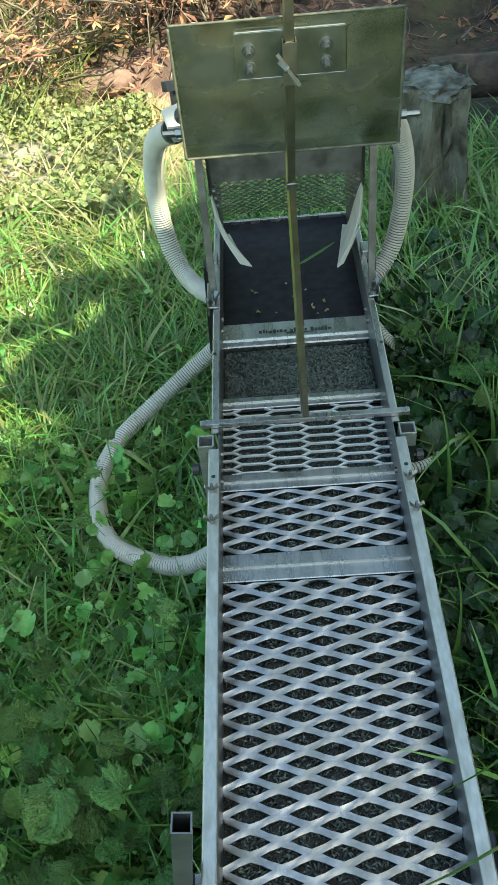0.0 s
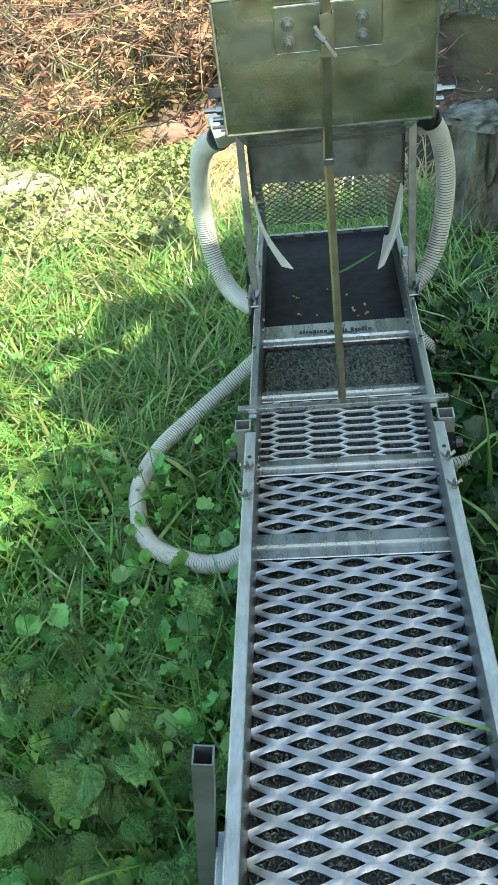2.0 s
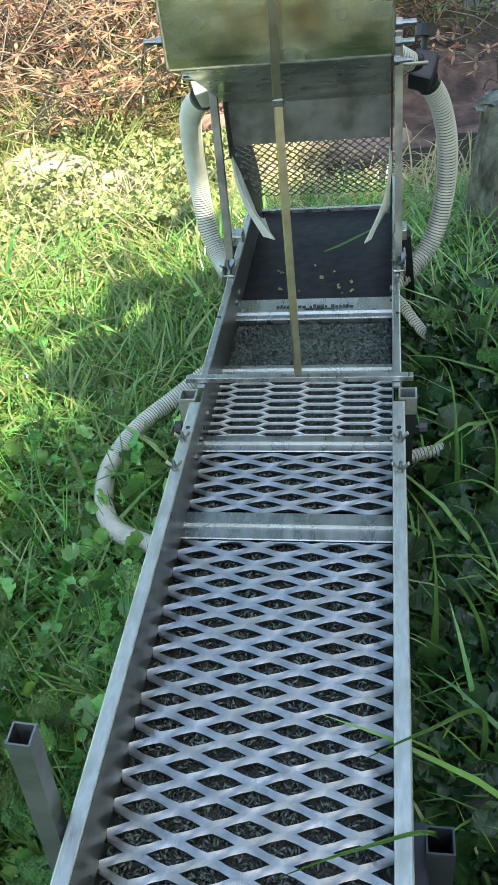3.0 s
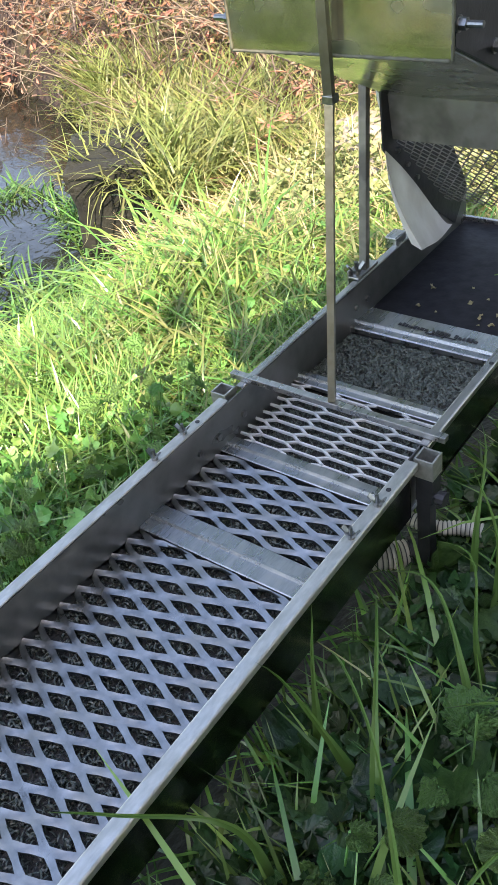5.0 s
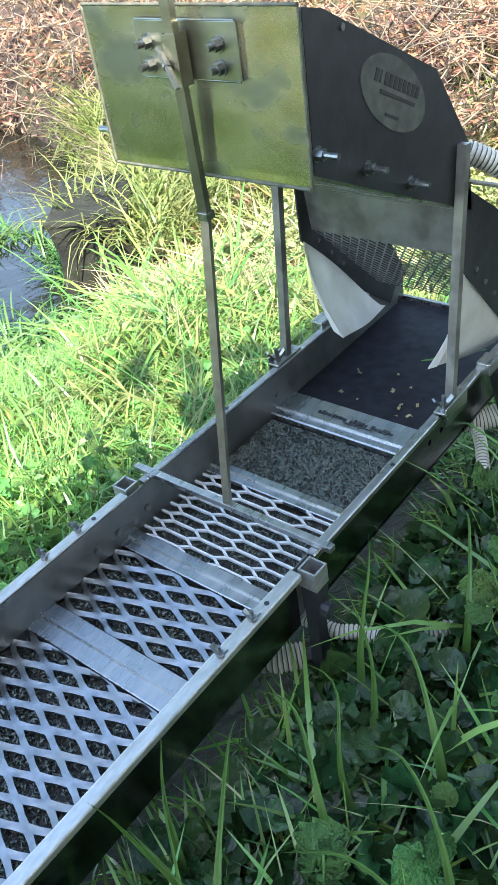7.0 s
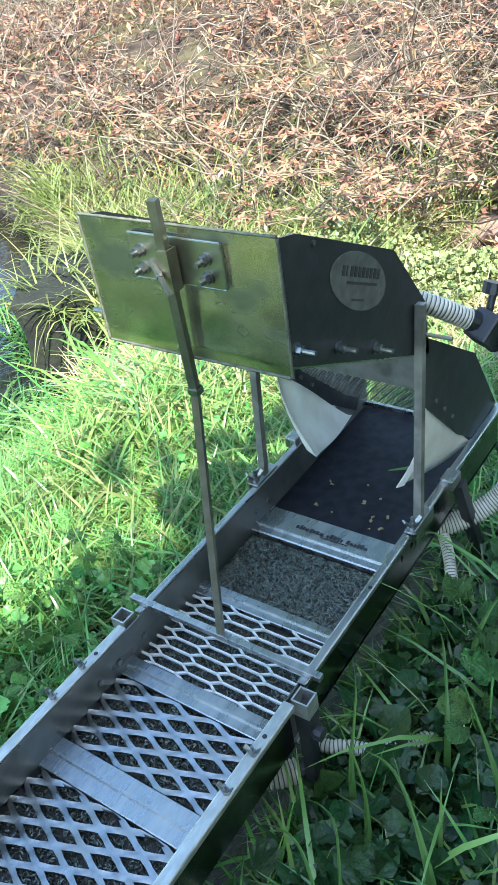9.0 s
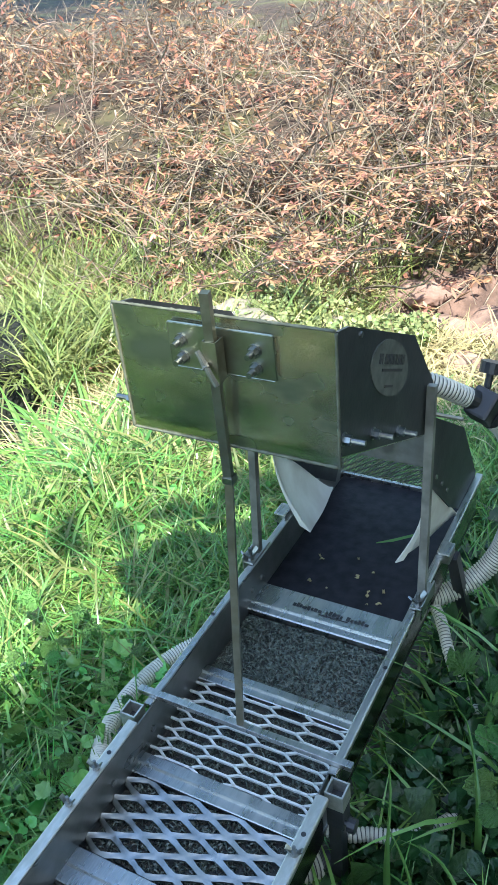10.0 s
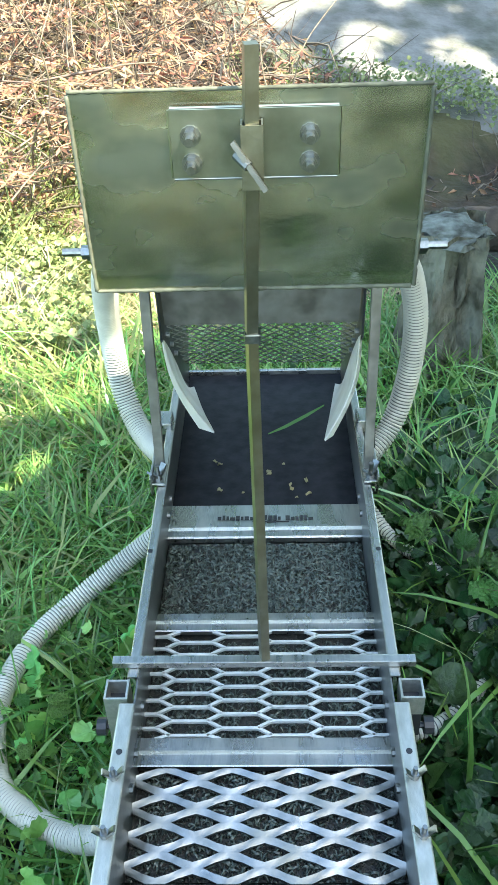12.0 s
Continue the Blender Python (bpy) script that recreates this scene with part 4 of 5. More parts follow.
SIDE = [(0.0585, 0.430), (0.0585, 0.5575), (0.085, 0.551), (0.270, 0.458), (0.345, 0.362), (0.356, 0.283)]
for sx in (-1, 1):
    sp = part("side_plate", prism(SIDE, "x", sx * 0.114, sx * 0.117), M_DARK, hopper, "dark metal side plate")
    for y, z in ((0.063, 0.447), (0.138, 0.409), (0.215, 0.367)):
        hex_bolt((sx * 0.117, y, z), (sx * 0.139, y, z), sp)
    part("rivet", bar((sx * 0.116, 0.110, 0.532), (sx * 0.119, 0.110, 0.532), 0.006, sides=10), M_NUT, sp)
    # badge is stretched along y so that it looks round from the camera
    bd = part("badge", prism([(0.190 + 0.056 * math.cos(q * math.pi / 24), 0.4575 - 0.026 * math.cos(q * math.pi / 24) + 0.033 * math.sin(q * math.pi / 24)) for q in range(48)], "x", sx * 0.1168, sx * 0.1178), M_BADGE, sp, "pale sticker with dark print, stretched to fit the camera's view")
    along, across = Vector((0, 0.894, -0.447)), Vector((0, 0.447, 0.894))
    marks = [(-0.041 + 0.0087 * q, -0.041 + 0.0087 * q + (0.0025 if q == 1 else 0.006), 0.004, 0.0145) for q in range(10)]
    marks += [(-0.028, 0.040, -0.0035, -0.0005), (-0.012, 0.014, -0.020, -0.0175)]
    for a0, a1, c0, c1 in marks:
        outline = [Vector((0, 0.190, 0.4575)) + along * a + across * c for a, c in ((a0, c0), (a1, c0), (a1, c1), (a0, c1))]
        part("print_bar", prism([(q.y, q.z) for q in outline], "x", sx * 0.1175, sx * 0.1183), M_INK, bd)
# hopper floor, leaning down to the back
part("hopper_floor", prism([(0.060, 0.429), (0.352, 0.285), (0.352, 0.282), (0.060, 0.426)], "x", -0.1135, 0.1135), M_PANEL, hopper)
part("hopper_back", prism([(0.340, 0.362), (0.344, 0.362), (0.356, 0.288), (0.352, 0.288)], "x", -0.1135, 0.1135), M_DARK, hopper)


def chute_z(y):
    return 0.180 - 1.059 * (y - 0.372)


part("chute_sheet", prism([(0.350, 0.286), (0.353, 0.286), (0.364, 0.221), (0.361, 0.221)], "x", -0.1135, 0.1135), M_CHUTE, hopper)


def grizzly():
    """Classifying screen of small expanded metal on the slope under the chute."""
    bm = bmesh.new()
    y0, y1, hw, lwd, swd, w = 0.362, 0.528, 0.113, 0.0134, 0.0250, 0.0030
    slope = 0.958
    length = (y1 - y0) * math.hypot(1, slope)
    down = Vector((0, 1, -slope)).normalized()
    up = Vector((0, slope, 1)).normalized()
    top = Vector((0, y0, 0.222))
    cols = int(2 * hw / lwd * 4)
    for r in range(int(length / (swd / 2))):
        sign, prev = (1 if r % 2 else -1), None
        for c in range(cols + 1):
            u = -hw + 2 * hw * c / cols
            tri = (-1, 0, 1, 0)[c % 4]
            v = swd / 2 * (r + 0.5) + sign * tri * (swd / 4 - w * 0.3)
            p = top + Vector((u, 0, 0)) + down * v
            k = w * (0.5 if tri == 0 else 0.62)
            ring = [bm.verts.new(p - down * k), bm.verts.new(p + down * k - up * 0.0003), bm.verts.new(p + down * k + up * 0.0002), bm.verts.new(p - down * k + up * 0.0006)]
            if prev:
                for i in range(4):
                    bm.faces.new((prev[i], prev[(i + 1) % 4], ring[(i + 1) % 4], ring[i]))
            prev = ring
    return bm


tagged(part("screen", grizzly(), M_SCREEN, hopper, "perforated metal screen with small diamond holes"), kind="stuff")
CHUTE = [(0.335, 0.310), (0.345, 0.312), (0.510, 0.200), (0.600, 0.062), (0.560, 0.012), (0.450, 0.096), (0.338, 0.214)]
for sx in (-1, 1):
    cp = part("chute_side", prism(CHUTE, "x", sx * 0.1145, sx * 0.1170), M_DARK, hopper, "dark side plate of the lower chute")
    for y in (0.372, 0.40, 0.428):
        part("rivet", bar((sx * 0.110, y, chute_z(y) + 0.022), (sx * 0.119, y, chute_z(y) + 0.022), 0.007, sides=10), M_NUT, cp)
    part("support_leg", bar((sx * 0.126, 0.292, RAIL + 0.004), (sx * 0.124, 0.318, 0.372), 0.0105), M_CHUTE, hopper, "square support leg")
    lc = bmesh.new()
    add_box(lc, sx * 0.127 - 0.009, sx * 0.127 + 0.009, 0.262, 0.318, RAIL + 0.0015, RAIL + 0.005, 0.001)
    add_box(lc, sx * 0.135 - 0.0015, sx * 0.135 + 0.0015, 0.262, 0.318, RAIL - 0.014, RAIL + 0.012, 0.001)
    part("leg_foot", lc, M_RAIL, hopper)
    wing_nut((sx * 0.127, 0.272, RAIL + 0.006), hopper, 0.9, 1.15)
    part("side_screw", bar((sx * 0.128, 0.322, 0.330), (sx * 0.162, 0.322, 0.330), 0.005, sides=8), M_ROD, hopper)


def flap(sx, tip):
    """A limp sheet hung from the chute's edge, curling in to its tip."""
    bm = bmesh.new()
    a, b, c = Vector((sx * 0.113, 0.342, 0.212)), Vector((sx * 0.113, 0.525, 0.030)), Vector(tip)
    n = 10
    rows = []
    for i in range(n + 1):
        u = i / n
        row = []
        for j in range(n + 1):
            w = j / n
            top = a.lerp(b, w)
            low = c.lerp(b + Vector((-sx * 0.01, 0, -0.005)), w)
            p = top.lerp(low, u)
            p.x += sx * 0.012 * math.sin(math.pi * u) * (1 - w)
            p.z += 0.004 * math.sin(5 * w + 2 * u)
            row.append(bm.verts.new(p))
        rows.append(row)
    for i in range(n):
        for j in range(n):
            bm.faces.new((rows[i][j], rows[i + 1][j], rows[i + 1][j + 1], rows[i][j + 1]))
    hem = []
    for i in range(n + 1):
        p = rows[i][0].co
        k = 0.003 + (0.016 if sx < 0 else 0.007) * (i / n) ** 1.5
        hem.append((bm.verts.new(p + Vector((0, -0.0012, 0))), bm.verts.new(p + Vector((sx * k, 0.004, 0.004 * (i / n))))))
    for a2, b2 in zip(hem, hem[1:]):
        bm.faces.new((a2[0], b2[0], b2[1], a2[1]))
    bmesh.ops.remove_doubles(bm, verts=bm.verts, dist=0.0003)
    bmesh.ops.solidify(bm, geom=bm.faces[:], thickness=0.0012)
    return part("splash_flap", bm, M_FLAP, hopper, "limp off-white rubber flap", True)


flap(-1, (-0.062, 0.345, 0.073))
flap(1, (0.076, 0.329, 0.069))

# water manifold with taps
for sx in (-1, 1):
    tp = thing("tap", "grey plastic elbow tap with a black knob on the hopper", "tap", group="taps")
    m = Matrix.Translation((sx * 0.160, 0.435, 0.285)) @ Matrix.Rotation(radians(-42), 4, "X") @ Matrix.Rotation(radians(sx * 18), 4, "Y")
    # like bodies: shade painted as black on the right, light as white left
    part("tap_body", box(-0.017, 0.017, -0.024, 0.024, -0.020, 0.020, 0.004, m), M_BLACK if sx > 0 else M_HOSE, tp)
    kb = bmesh.new()
    add_bar(kb, (sx * 0.160, 0.440, 0.300), (sx * 0.162, 0.452, 0.330), 0.010, sides=10)
    add_bar(kb, (sx * 0.162, 0.451, 0.328), (sx * 0.163, 0.456, 0.342), 0.030, sides=14)
    part("tap_knob", kb, M_BLACK, tp)
hose([(-0.150, 0.425, 0.298), (-0.09, 0.385, 0.338), (0.0, 0.375, 0.345), (0.09, 0.385, 0.338), (0.150, 0.425, 0.298)], "corrugated white hose across the back of the hopper", 0.014)
hose([(0.166, 0.448, 0.268), (0.188, 0.470, 0.225), (0.203, 0.485, 0.150), (0.200, 0.488, 0.060), (0.178, 0.470, -0.010), (0.13, 0.425, -0.045), (0.08, 0.385, -0.050)],
     "corrugated white hose curving down beside the hopper")
hose([(-0.166, 0.448, 0.268), (-0.212, 0.535, 0.205), (-0.240, 0.640, 0.060), (-0.229, 0.630, -0.055), (-0.185, 0.565, -0.105), (-0.10, 0.45, -0.08)],
     "corrugated white hose curving down beside the hopper", 0.0190)
hose([(-0.06, 0.45, -0.09), (-0.17, 0.455, -0.20), (-0.281, 0.393, -0.262), (-0.352, 0.315, -0.285), (-0.378, 0.205, -0.290), (-0.345, 0.085, -0.285), (-0.269, 0.018, -0.265), (-0.19, -0.015, -0.235),
      (-0.08, -0.02, -0.15), (0.03, -0.045, -0.10), (0.075, -0.056, -0.100), (0.118, -0.020, -0.100)], "corrugated white hose lying in a loop on the grass")
hose([(0.07, 0.45, -0.06), (0.125, 0.385, -0.060), (0.165, 0.320, -0.080), (0.209, 0.262, -0.080), (0.245, 0.204, -0.080), (0.248, 0.151, -0.080), (0.238, 0.083, -0.080), (0.195, 0.035, -0.080), (0.152, 0.017, -0.080), (0.124, 0.005, -0.080), (0.06, 0.0, -0.075)],
     "thin corrugated hose sunk in the grass", 0.0092)


# ---- things round about ----
st = thing("stump", "mossy old stump with a pale lichen top", "stump", (0.42, 1.30, -0.40))


def stump_side():
    bm = bmesh.new()
    rings = []
    for j in range(13):
        v = j / 12
        ring = []
        for i in range(40):
            a = 2 * math.pi * i / 40
            r = 0.080 + 0.040 * (1 - v) ** 2 + 0.040 * noise.noise(Vector((math.cos(a) * 1.8, math.sin(a) * 2.2, v * 0.8))) + 0.026 * noise.noise(Vector((math.cos(a) * 6, math.sin(a) * 6, v * 2.2))) + 0.010 * noise.noise(Vector((math.cos(a) * 14, math.sin(a) * 14, v * 7)))
            z = 0.345 * v + (0.012 * noise.noise(Vector((math.cos(a) * 3, math.sin(a) * 3, 7))) if j == 12 else 0)
            ring.append(bm.verts.new((r * math.cos(a) * 0.92, r * math.sin(a), z)))
        rings.append(ring)
    for a, b in zip(rings, rings[1:]):
        for i in range(40):
            bm.faces.new((a[i], a[(i + 1) % 40], b[(i + 1) % 40], b[i]))
    return bm


part("bark", stump_side(), M_STUMP, st, smooth=True)
top = lumpy("cut_top", M_LICHEN, (-0.005, 0, 0.328), (0.088, 0.092, 0.026), 3.0, st, 0.42)


def block():
    t = thing("stone_block", "mossy masonry block at the pool's edge, shade put into its dark colour", "stone block", (-1.98, 1.50, -1.0))
    bm = box(-0.13, 0.17, -0.24, 0.24, 0, 0.60, 0.02, Matrix.Rotation(0.72, 4, "Z"))
    bmesh.ops.subdivide_edges(bm, edges=bm.edges[:], cuts=3, use_grid_fill=True)
    for v in bm.verts:
        v.co += Vector((1, 1, 1)) * 0.02 * noise.noise(v.co * 6)
    part("block", bm, M_ROCK, t)


block()
xy = spread(900, -2.10, -1.5, 1.35, 1.95)
n = len(xy)
blades("reed_tuft", xy, rng.uniform(0.12, 0.34, n), rng.uniform(0.004, 0.010, n), rng.uniform(0.5, 1.3, n), M_TALL,
       "grass hanging over the block at the pool", 1.5, up=np.maximum(0, -0.50 - ground_z(xy[:, 0], xy[:, 1])))


def shrub(x, y, seed, size):
    """A leafless-looking shrub: bent stems with side twigs and tufts of narrow withered leaves."""
    r = random.Random(seed)
    t = thing("shrub", "withered shrub with bent pale stems and orange-brown leaf tufts", "shrub", (x, y, float(ground_z(x, y)) - 0.02), "withered shrubs on the bank")
    leaves = bmesh.new()
    for i in range(7):
        a = r.uniform(0, 6.28)
        pts, p, d = [], Vector((0, 0, 0)), Vector((math.cos(a) * 0.8, math.sin(a) * 0.8, 0.9))
        for k in range(6):
            pts.append(p.copy())
            p += d.normalized() * size * r.uniform(0.12, 0.22)
            d += Vector((r.gauss(0, 0.35), r.gauss(0, 0.35), r.gauss(-0.12, 0.3)))
        path = spline(pts, 0.02)
        part("stem", swept(path, lambda q: 0.0055 * (1 - 0.7 * q / len(path)), 5), M_TWIG, t)
        for k in range(7):
            c = path[r.randrange(len(path) // 3, len(path))] + Vector((r.gauss(0, 0.035), r.gauss(0, 0.035), r.gauss(0.01, 0.03)))
            for m in range(8):
                b = m * 0.78 + r.uniform(-0.2, 0.2)
                ln = r.uniform(0.03, 0.06)
                u = Vector((math.cos(b), math.sin(b), r.uniform(-0.5, 0.4)))
                w = Vector((-u.y, u.x, 0)) * 0.007
                leaves.faces.new([leaves.verts.new(q) for q in (c, c + u * ln * 0.5 + w, c + u * ln, c + u * ln * 0.5 - w)])
    tagged(part("foliage", leaves, M_DRY, t, "orange-brown withered leaf tufts"), kind="stuff")


SHRUBS = [(-0.95, 2.0), (-0.62, 2.12), (-0.35, 2.3), (-0.08, 2.4), (-1.3, 2.1), (-0.75, 2.45), (-0.25, 2.7), (-1.1, 2.6), (-1.6, 2.35), (-0.5, 2.85), (0.15, 2.15), (-2.0, 2.5), (-0.9, 3.1), (-1.5, 3.0)]
for i, (x, y) in enumerate(SHRUBS):
    shrub(x - 0.16, y + (0.40 if x < -0.65 else 0.85), 70 + i, 0.9 + 0.3 * (i % 3))

# added log, standing in for a shaded soil bank
log = thing("log", "half-sunk log added behind the stump in place of a dark soil bank", "log", (0, 0, 0))
path = spline([(0.55, 2.05, -0.39), (0.8, 1.98, -0.36), (1.15, 1.96, -0.35), (1.6, 1.85, -0.33)], 0.05)
part("log_bark", swept(path, lambda q: 0.07 + 0.03 * noise.noise(Vector((q * 0.4, 2, 1))), 14), M_BARK, log)
STONES = [(-0.62, 2.42, 0.13), (-0.40, 2.30, 0.12), (-0.34, 2.52, 0.15), (-0.16, 2.40, 0.13), (-0.52, 2.66, 0.12), (0.05, 2.45, 0.15), (-0.30, 2.75, 0.14), (-0.68, 2.82, 0.12), (-0.12, 2.66, 0.12), (-0.95, 1.50, 0.13), (-0.30, 2.10, 0.09)]
for i, (x, y, r) in enumerate(STONES):
    s = lumpy("stone", M_PINK, (x, y, float(ground_z(x, y)) + r * 0.15), (r, r * 0.8, r * 0.45), i + 1.5, None, 0.3)
    tagged(s, "pinkish sunlit stone in the stream gully", "stone", "stones in the gully")
for i, (x, y, r) in enumerate([(-0.70, 1.58, 0.12), (-0.92, 1.70, 0.13), (-1.05, 1.92, 0.17), (-0.82, 1.85, 0.15), (-1.20, 2.12, 0.16), (-0.66, 1.68, 0.11), (-0.78, 2.10, 0.13)]):
    s = lumpy("stone", M_STONE, (x, y, float(ground_z(x, y)) + r * 0.35), (r, r * 0.8, r * 0.62), i + 11.5, None, 0.3)
    tagged(s, "pale stone overgrown with weeds on the bank", "stone", "pale stones")


def weed(x, y, count, size, seed):
    """A rosette of stalked round leaves, each leaf its own piece."""
    r = random.Random(seed)
    t = thing("weed", "broad-leaved green weed with round scalloped leaves", "weed", (x, y, float(ground_z(x, y))), "broad-leaved weeds")
    for i in range(count):
        a = r.uniform(0, 6.28)
        d, h = r.uniform(0.01, 0.07), r.uniform(0.12, 0.23) if x < 0 else r.uniform(0.06, 0.16)
        ob = new("leaf", LEAF_MESH[i % len(LEAF_MESH)])
        ob.parent = t
        ob.matrix_basis = Matrix.LocRotScale((d * math.cos(a), d * math.sin(a), h), Euler((r.uniform(-0.6, 0.6), r.uniform(-0.55, 0.55), a - 1.57 + r.uniform(-0.5, 0.5))),
                                             Vector((r.uniform(0.85, 1.1), 1, r.uniform(0.7, 1.5))) * size * r.uniform(0.42, 0.95))
        st = part("stalk", bar((0, 0, 0), (d * math.cos(a), d * math.sin(a), h), 0.0022, sides=5), M_LEAF2, t)
    return t


def leaf_mesh(k, notch, wave):
    bm = bmesh.new()
    pts, _ = leaf_shape(k, notch)
    rings = []
    last = len(pts) - 2
    for f in (0.10, 0.38, 0.68, 0.88, 1.0):
        ring = []
        for i, p in enumerate(pts[1:]):
            crease = 0.055 * wave * (0.5 - abs(math.sin(3.5 * math.pi * i / last))) * f
            ring.append(bm.verts.new((p[0] * f, p[1] * f + 0.02 * math.sin(9 * f + k), p[2] * f * 1.5 + crease + 0.10 * f * f - 0.16 * f ** 4)))
        rings.append(ring)
    for a, b in zip(rings, rings[1:]):
        for i in range(len(a) - 1):
            bm.faces.new((a[i], a[i + 1], b[i + 1], b[i]))
    bm.faces.new(rings[0])
    me = bpy.data.meshes.new("leaf")
    bm.to_mesh(me)
    bm.free()
    me.materials.append(M_LEAF2)
    me.polygons.foreach_set("use_smooth", [True] * len(me.polygons))
    return me


LEAF_MESH = [leaf_mesh(29, 0.35, 1.0), leaf_mesh(29, 0.22, 1.5), leaf_mesh(29, 0.5, 0.8), leaf_mesh(29, 0.3, 1.9)]
WEEDS = [(-0.31, -0.40, 6, 0.075), (-0.40, -0.50, 6, 0.07), (-0.26, -0.62, 6, 0.07), (-0.48, -0.42, 6, 0.06), (-0.36, -0.24, 6, 0.055), (-0.60, -0.25, 6, 0.05), (-0.24, -0.20, 5, 0.05), (-0.48, 0.12, 5, 0.05), (-0.33, 0.16, 5, 0.045), (-0.29, -0.46, 7, 0.062), (-0.36, -0.40, 6, 0.05), (-0.33, -0.58, 6, 0.055), (-0.45, -0.30, 6, 0.045), (-0.22, -0.30, 5, 0.04),
         (0.30, -0.28, 7, 0.055), (0.36, -0.16, 7, 0.05), (0.24, -0.40, 6, 0.05), (0.42, -0.32, 7, 0.055), (0.30, 0.10, 7, 0.05), (0.24, 0.22, 6, 0.05), (0.38, 0.02, 6, 0.05),
         (-0.37, -0.44, 7, 0.075), (-0.30, -0.35, 6, 0.075), (-0.27, -0.52, 7, 0.07), (-0.42, -0.36, 6, 0.06), (-0.22, -0.44, 5, 0.06),
         (-0.55, 0.26, 5, 0.045), (-0.42, 0.02, 5, 0.04), (-0.52, -0.12, 5, 0.045), (-0.30, -0.14, 5, 0.035), (0.34, 0.34, 6, 0.05), (0.44, -0.05, 6, 0.05)]
for i, (x, y, c, size) in enumerate(WEEDS):
    weed(x, y, c, size, 40 + i)

# wet bits on the rubber mat
r = random.Random(5)
for i in range(12):
    x, y = r.uniform(-0.095, 0.095), r.uniform(0.30, 0.40)
    me = LEAF_MESH[i % 3].copy()
    me.materials[0] = M_STRAW
    bt = new("leaf_scrap", me)
    bt.matrix_basis = Matrix.LocRotScale((x, y, 0.001), Euler((r.uniform(-0.3, 0.3), r.uniform(-0.3, 0.3), r.uniform(0, 6))), Vector((r.uniform(0.3, 1), 1, 1)) * r.uniform(0.004, 0.010))
    tagged(bt, "small pale leaf scrap lying on the rubber mat", "leaf", "scraps on the mat")
fb = bmesh.new()
q = [(0.005, 0.44, 0.002), (0.03, 0.452, 0.006), (0.06, 0.47, 0.012), (0.085, 0.488, 0.016)]
lo = [fb.verts.new((x, y - 0.0035 * w, z)) for (x, y, z), w in zip(q, (0.2, 1, 1, 0.3))]
hi = [fb.verts.new((x, y + 0.0035 * w, z + 0.001)) for (x, y, z), w in zip(q, (0.2, 1, 1, 0.3))]
for i in range(3):
    fb.faces.new((lo[i], lo[i + 1], hi[i + 1], hi[i]))
tagged(part("grass_blade", fb, M_GRASS), "single green grass blade fallen on the rubber mat", "grass blade")


def long_blade(points, width, mat):
    """One broad arching blade with a folded midrib."""
    path = spline(points, 0.012)
    bm = bmesh.new()
    rows = []
    for i, p in enumerate(path):
        u = i / (len(path) - 1)
        ax = (path[min(i + 1, len(path) - 1)] - path[max(i - 1, 0)]).normalized()
        sd = ax.cross(Vector((0.3, -0.5, 0.8))).normalized() * width * (0.5 + 0.5 * math.sin(math.pi * min(1, u * 1.6))) * (1 - u ** 4) * 0.5
        nn = sd.cross(ax).normalized() * width * 0.18
        rows.append([bm.verts.new(p - sd + nn), bm.verts.new(p), bm.verts.new(p + sd + nn)])
    for a, b in zip(rows, rows[1:]):
        for k in range(2):
            bm.faces.new((a[k], a[k + 1], b[k + 1], b[k]))
    return tagged(part("grass_blade", bm, mat, None, "", True), "single long green grass blade arching beside the sluice", "grass blade", "long grass blades")


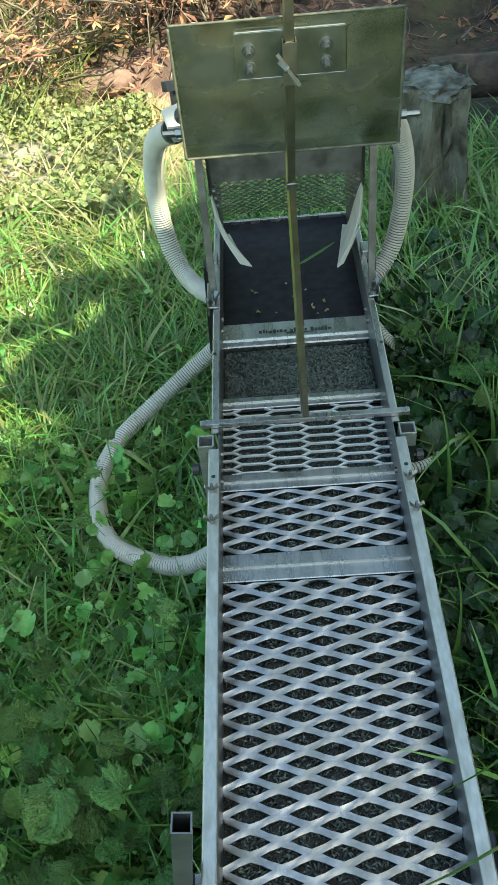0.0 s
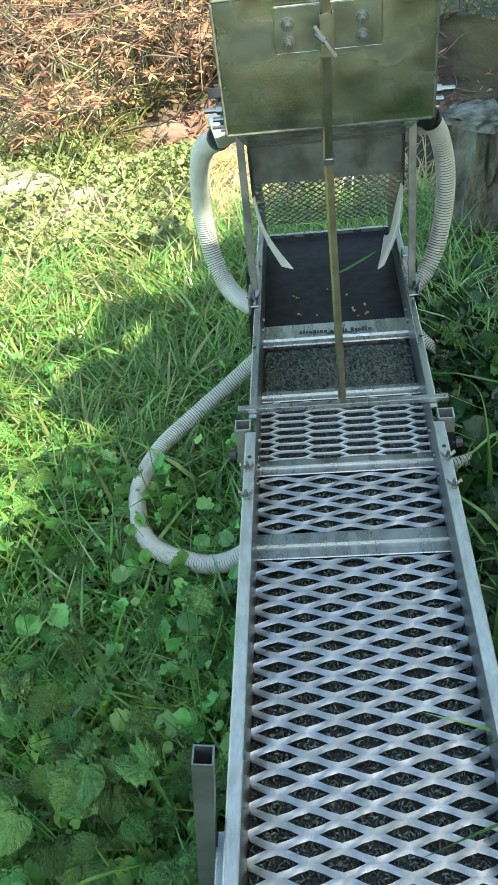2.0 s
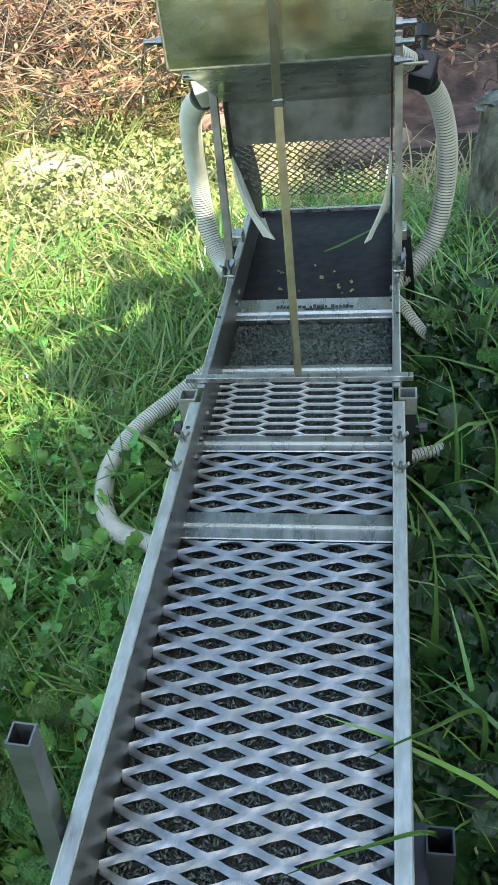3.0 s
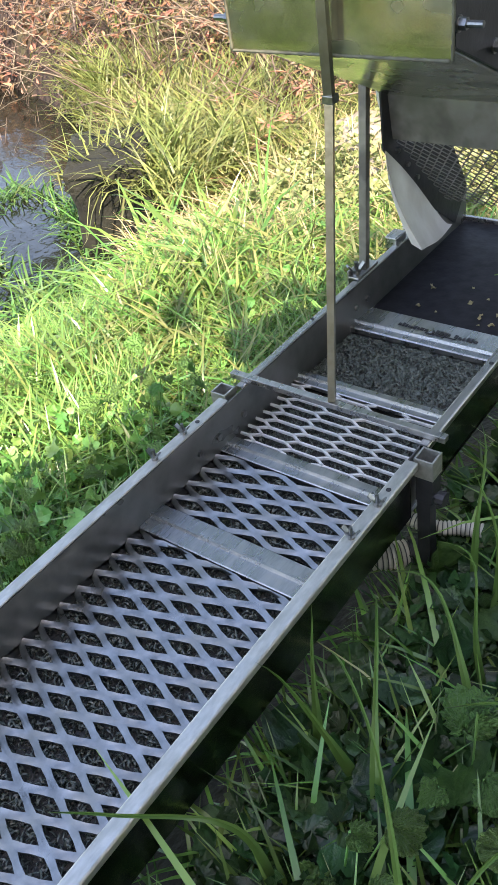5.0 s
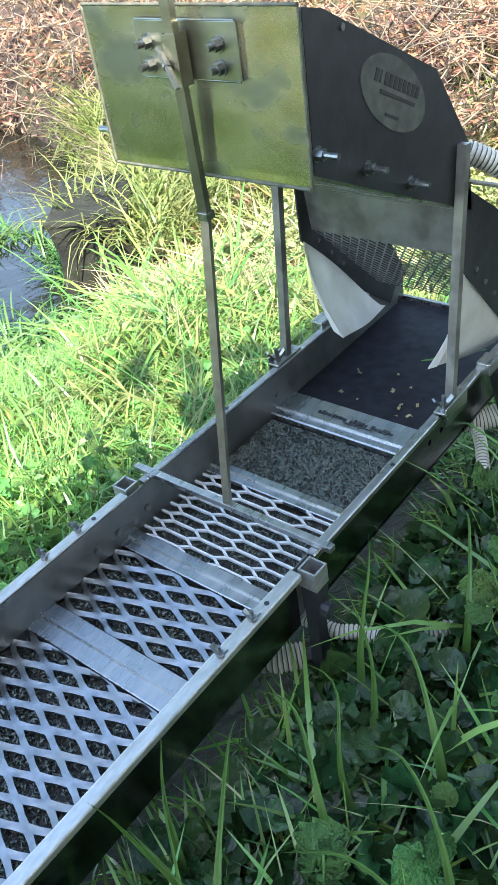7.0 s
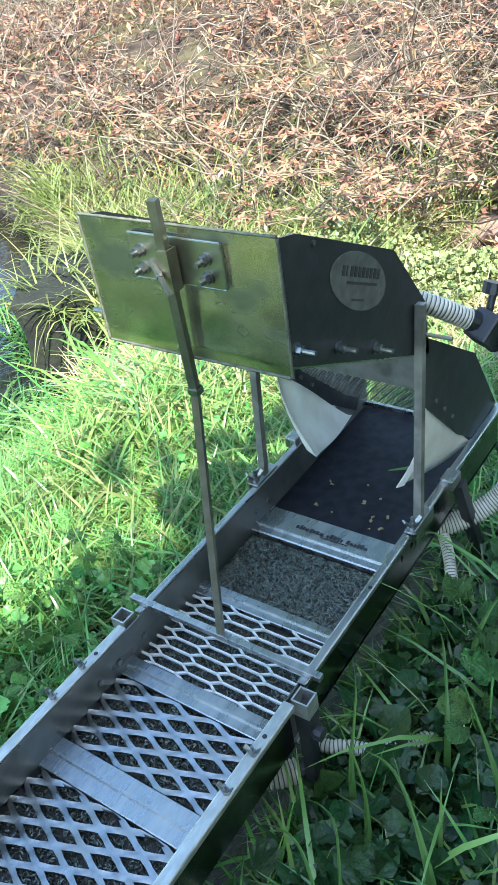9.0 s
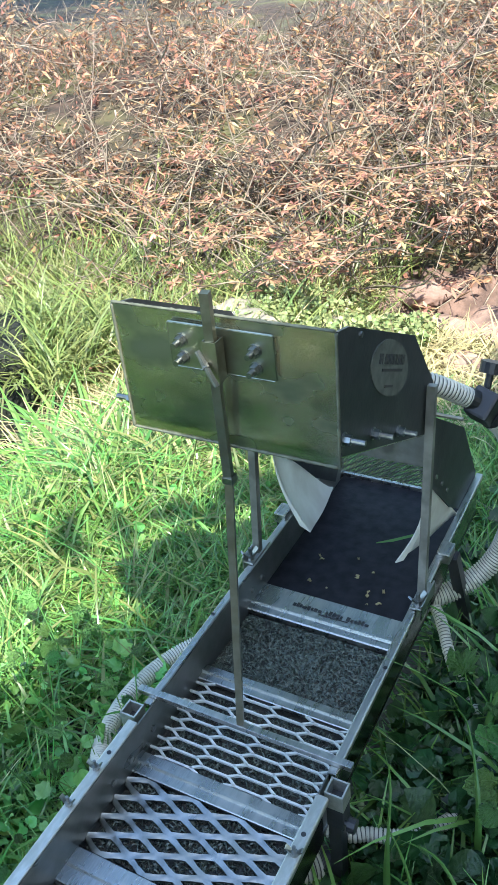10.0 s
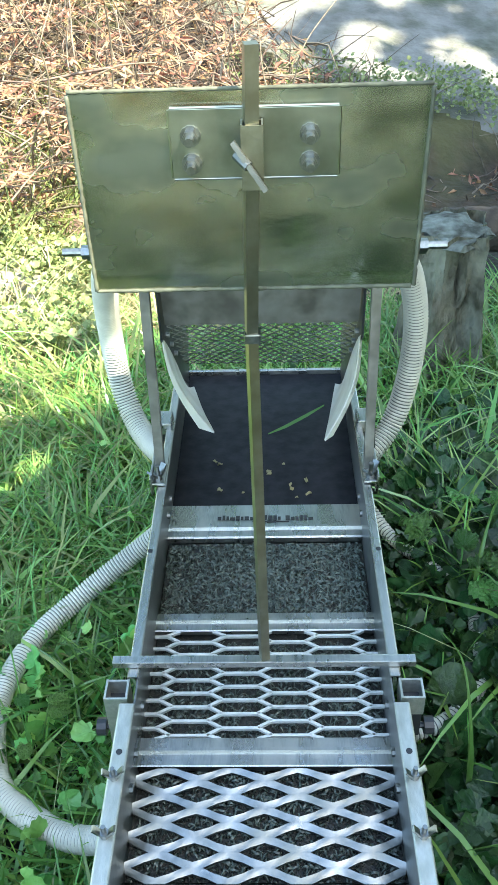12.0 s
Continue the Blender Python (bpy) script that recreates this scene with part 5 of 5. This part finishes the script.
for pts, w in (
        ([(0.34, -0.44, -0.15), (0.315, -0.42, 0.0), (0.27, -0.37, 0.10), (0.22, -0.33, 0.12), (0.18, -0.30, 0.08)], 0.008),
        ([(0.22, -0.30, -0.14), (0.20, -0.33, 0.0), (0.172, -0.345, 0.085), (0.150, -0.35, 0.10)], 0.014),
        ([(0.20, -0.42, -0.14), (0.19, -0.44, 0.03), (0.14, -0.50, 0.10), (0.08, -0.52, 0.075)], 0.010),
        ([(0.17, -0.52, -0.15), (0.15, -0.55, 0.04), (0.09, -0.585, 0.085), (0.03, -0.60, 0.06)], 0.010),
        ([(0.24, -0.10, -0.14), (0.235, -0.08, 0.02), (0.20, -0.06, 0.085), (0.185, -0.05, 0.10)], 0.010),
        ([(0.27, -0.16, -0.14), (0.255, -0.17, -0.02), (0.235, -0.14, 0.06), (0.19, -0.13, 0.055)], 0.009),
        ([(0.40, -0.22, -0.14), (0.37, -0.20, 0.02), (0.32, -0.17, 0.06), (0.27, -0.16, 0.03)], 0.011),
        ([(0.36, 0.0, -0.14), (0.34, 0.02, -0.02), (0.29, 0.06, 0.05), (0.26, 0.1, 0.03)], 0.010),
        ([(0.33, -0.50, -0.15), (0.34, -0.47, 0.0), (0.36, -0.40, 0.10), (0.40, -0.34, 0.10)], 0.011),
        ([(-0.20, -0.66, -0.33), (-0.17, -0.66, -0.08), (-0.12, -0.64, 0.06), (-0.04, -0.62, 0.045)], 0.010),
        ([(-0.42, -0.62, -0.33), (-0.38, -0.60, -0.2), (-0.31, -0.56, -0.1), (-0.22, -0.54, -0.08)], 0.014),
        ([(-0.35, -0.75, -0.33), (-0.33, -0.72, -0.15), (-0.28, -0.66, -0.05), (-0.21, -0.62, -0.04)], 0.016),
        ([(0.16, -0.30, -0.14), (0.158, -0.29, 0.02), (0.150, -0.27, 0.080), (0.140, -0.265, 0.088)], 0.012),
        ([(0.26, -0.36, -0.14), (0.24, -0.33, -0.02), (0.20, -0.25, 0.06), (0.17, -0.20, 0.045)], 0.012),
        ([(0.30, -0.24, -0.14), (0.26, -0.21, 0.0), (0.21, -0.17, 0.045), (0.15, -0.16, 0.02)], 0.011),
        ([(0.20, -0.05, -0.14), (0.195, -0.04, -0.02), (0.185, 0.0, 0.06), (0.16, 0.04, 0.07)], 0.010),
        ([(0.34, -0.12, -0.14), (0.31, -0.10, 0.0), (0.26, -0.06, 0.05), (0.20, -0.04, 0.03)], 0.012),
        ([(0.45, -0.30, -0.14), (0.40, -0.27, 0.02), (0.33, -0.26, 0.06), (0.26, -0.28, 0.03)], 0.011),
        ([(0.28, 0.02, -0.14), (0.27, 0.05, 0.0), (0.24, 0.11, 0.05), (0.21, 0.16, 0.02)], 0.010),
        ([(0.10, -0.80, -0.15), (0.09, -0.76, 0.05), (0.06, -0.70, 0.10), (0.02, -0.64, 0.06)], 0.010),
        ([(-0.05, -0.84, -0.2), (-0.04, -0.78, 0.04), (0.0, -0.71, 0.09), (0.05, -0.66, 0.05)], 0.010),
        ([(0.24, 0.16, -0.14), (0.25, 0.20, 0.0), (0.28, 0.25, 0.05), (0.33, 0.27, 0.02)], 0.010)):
    # blades on the right get their shade from the darker material
    long_blade(pts, w * 0.85, M_SHADEWEED if pts[0][0] > 0 else M_GRASS)


# one yellowed leaf among the ivy
me = LEAF_MESH[1].copy()
me.materials[0] = material("yellow_leaf", (0.50, 0.42, 0.05), 0.5, 0.0, (0.42, 0.33, 0.04), 40, 4, through_light=0.3)
yl = new("yellow_leaf", me)
yl.matrix_basis = Matrix.LocRotScale((0.350, -0.057, -0.080), Euler((0.4, 0.2, 1.0)), Vector((0.014, 0.026, 0.02)))
tagged(yl, "small yellowed leaf lying on the ground ivy", "leaf")
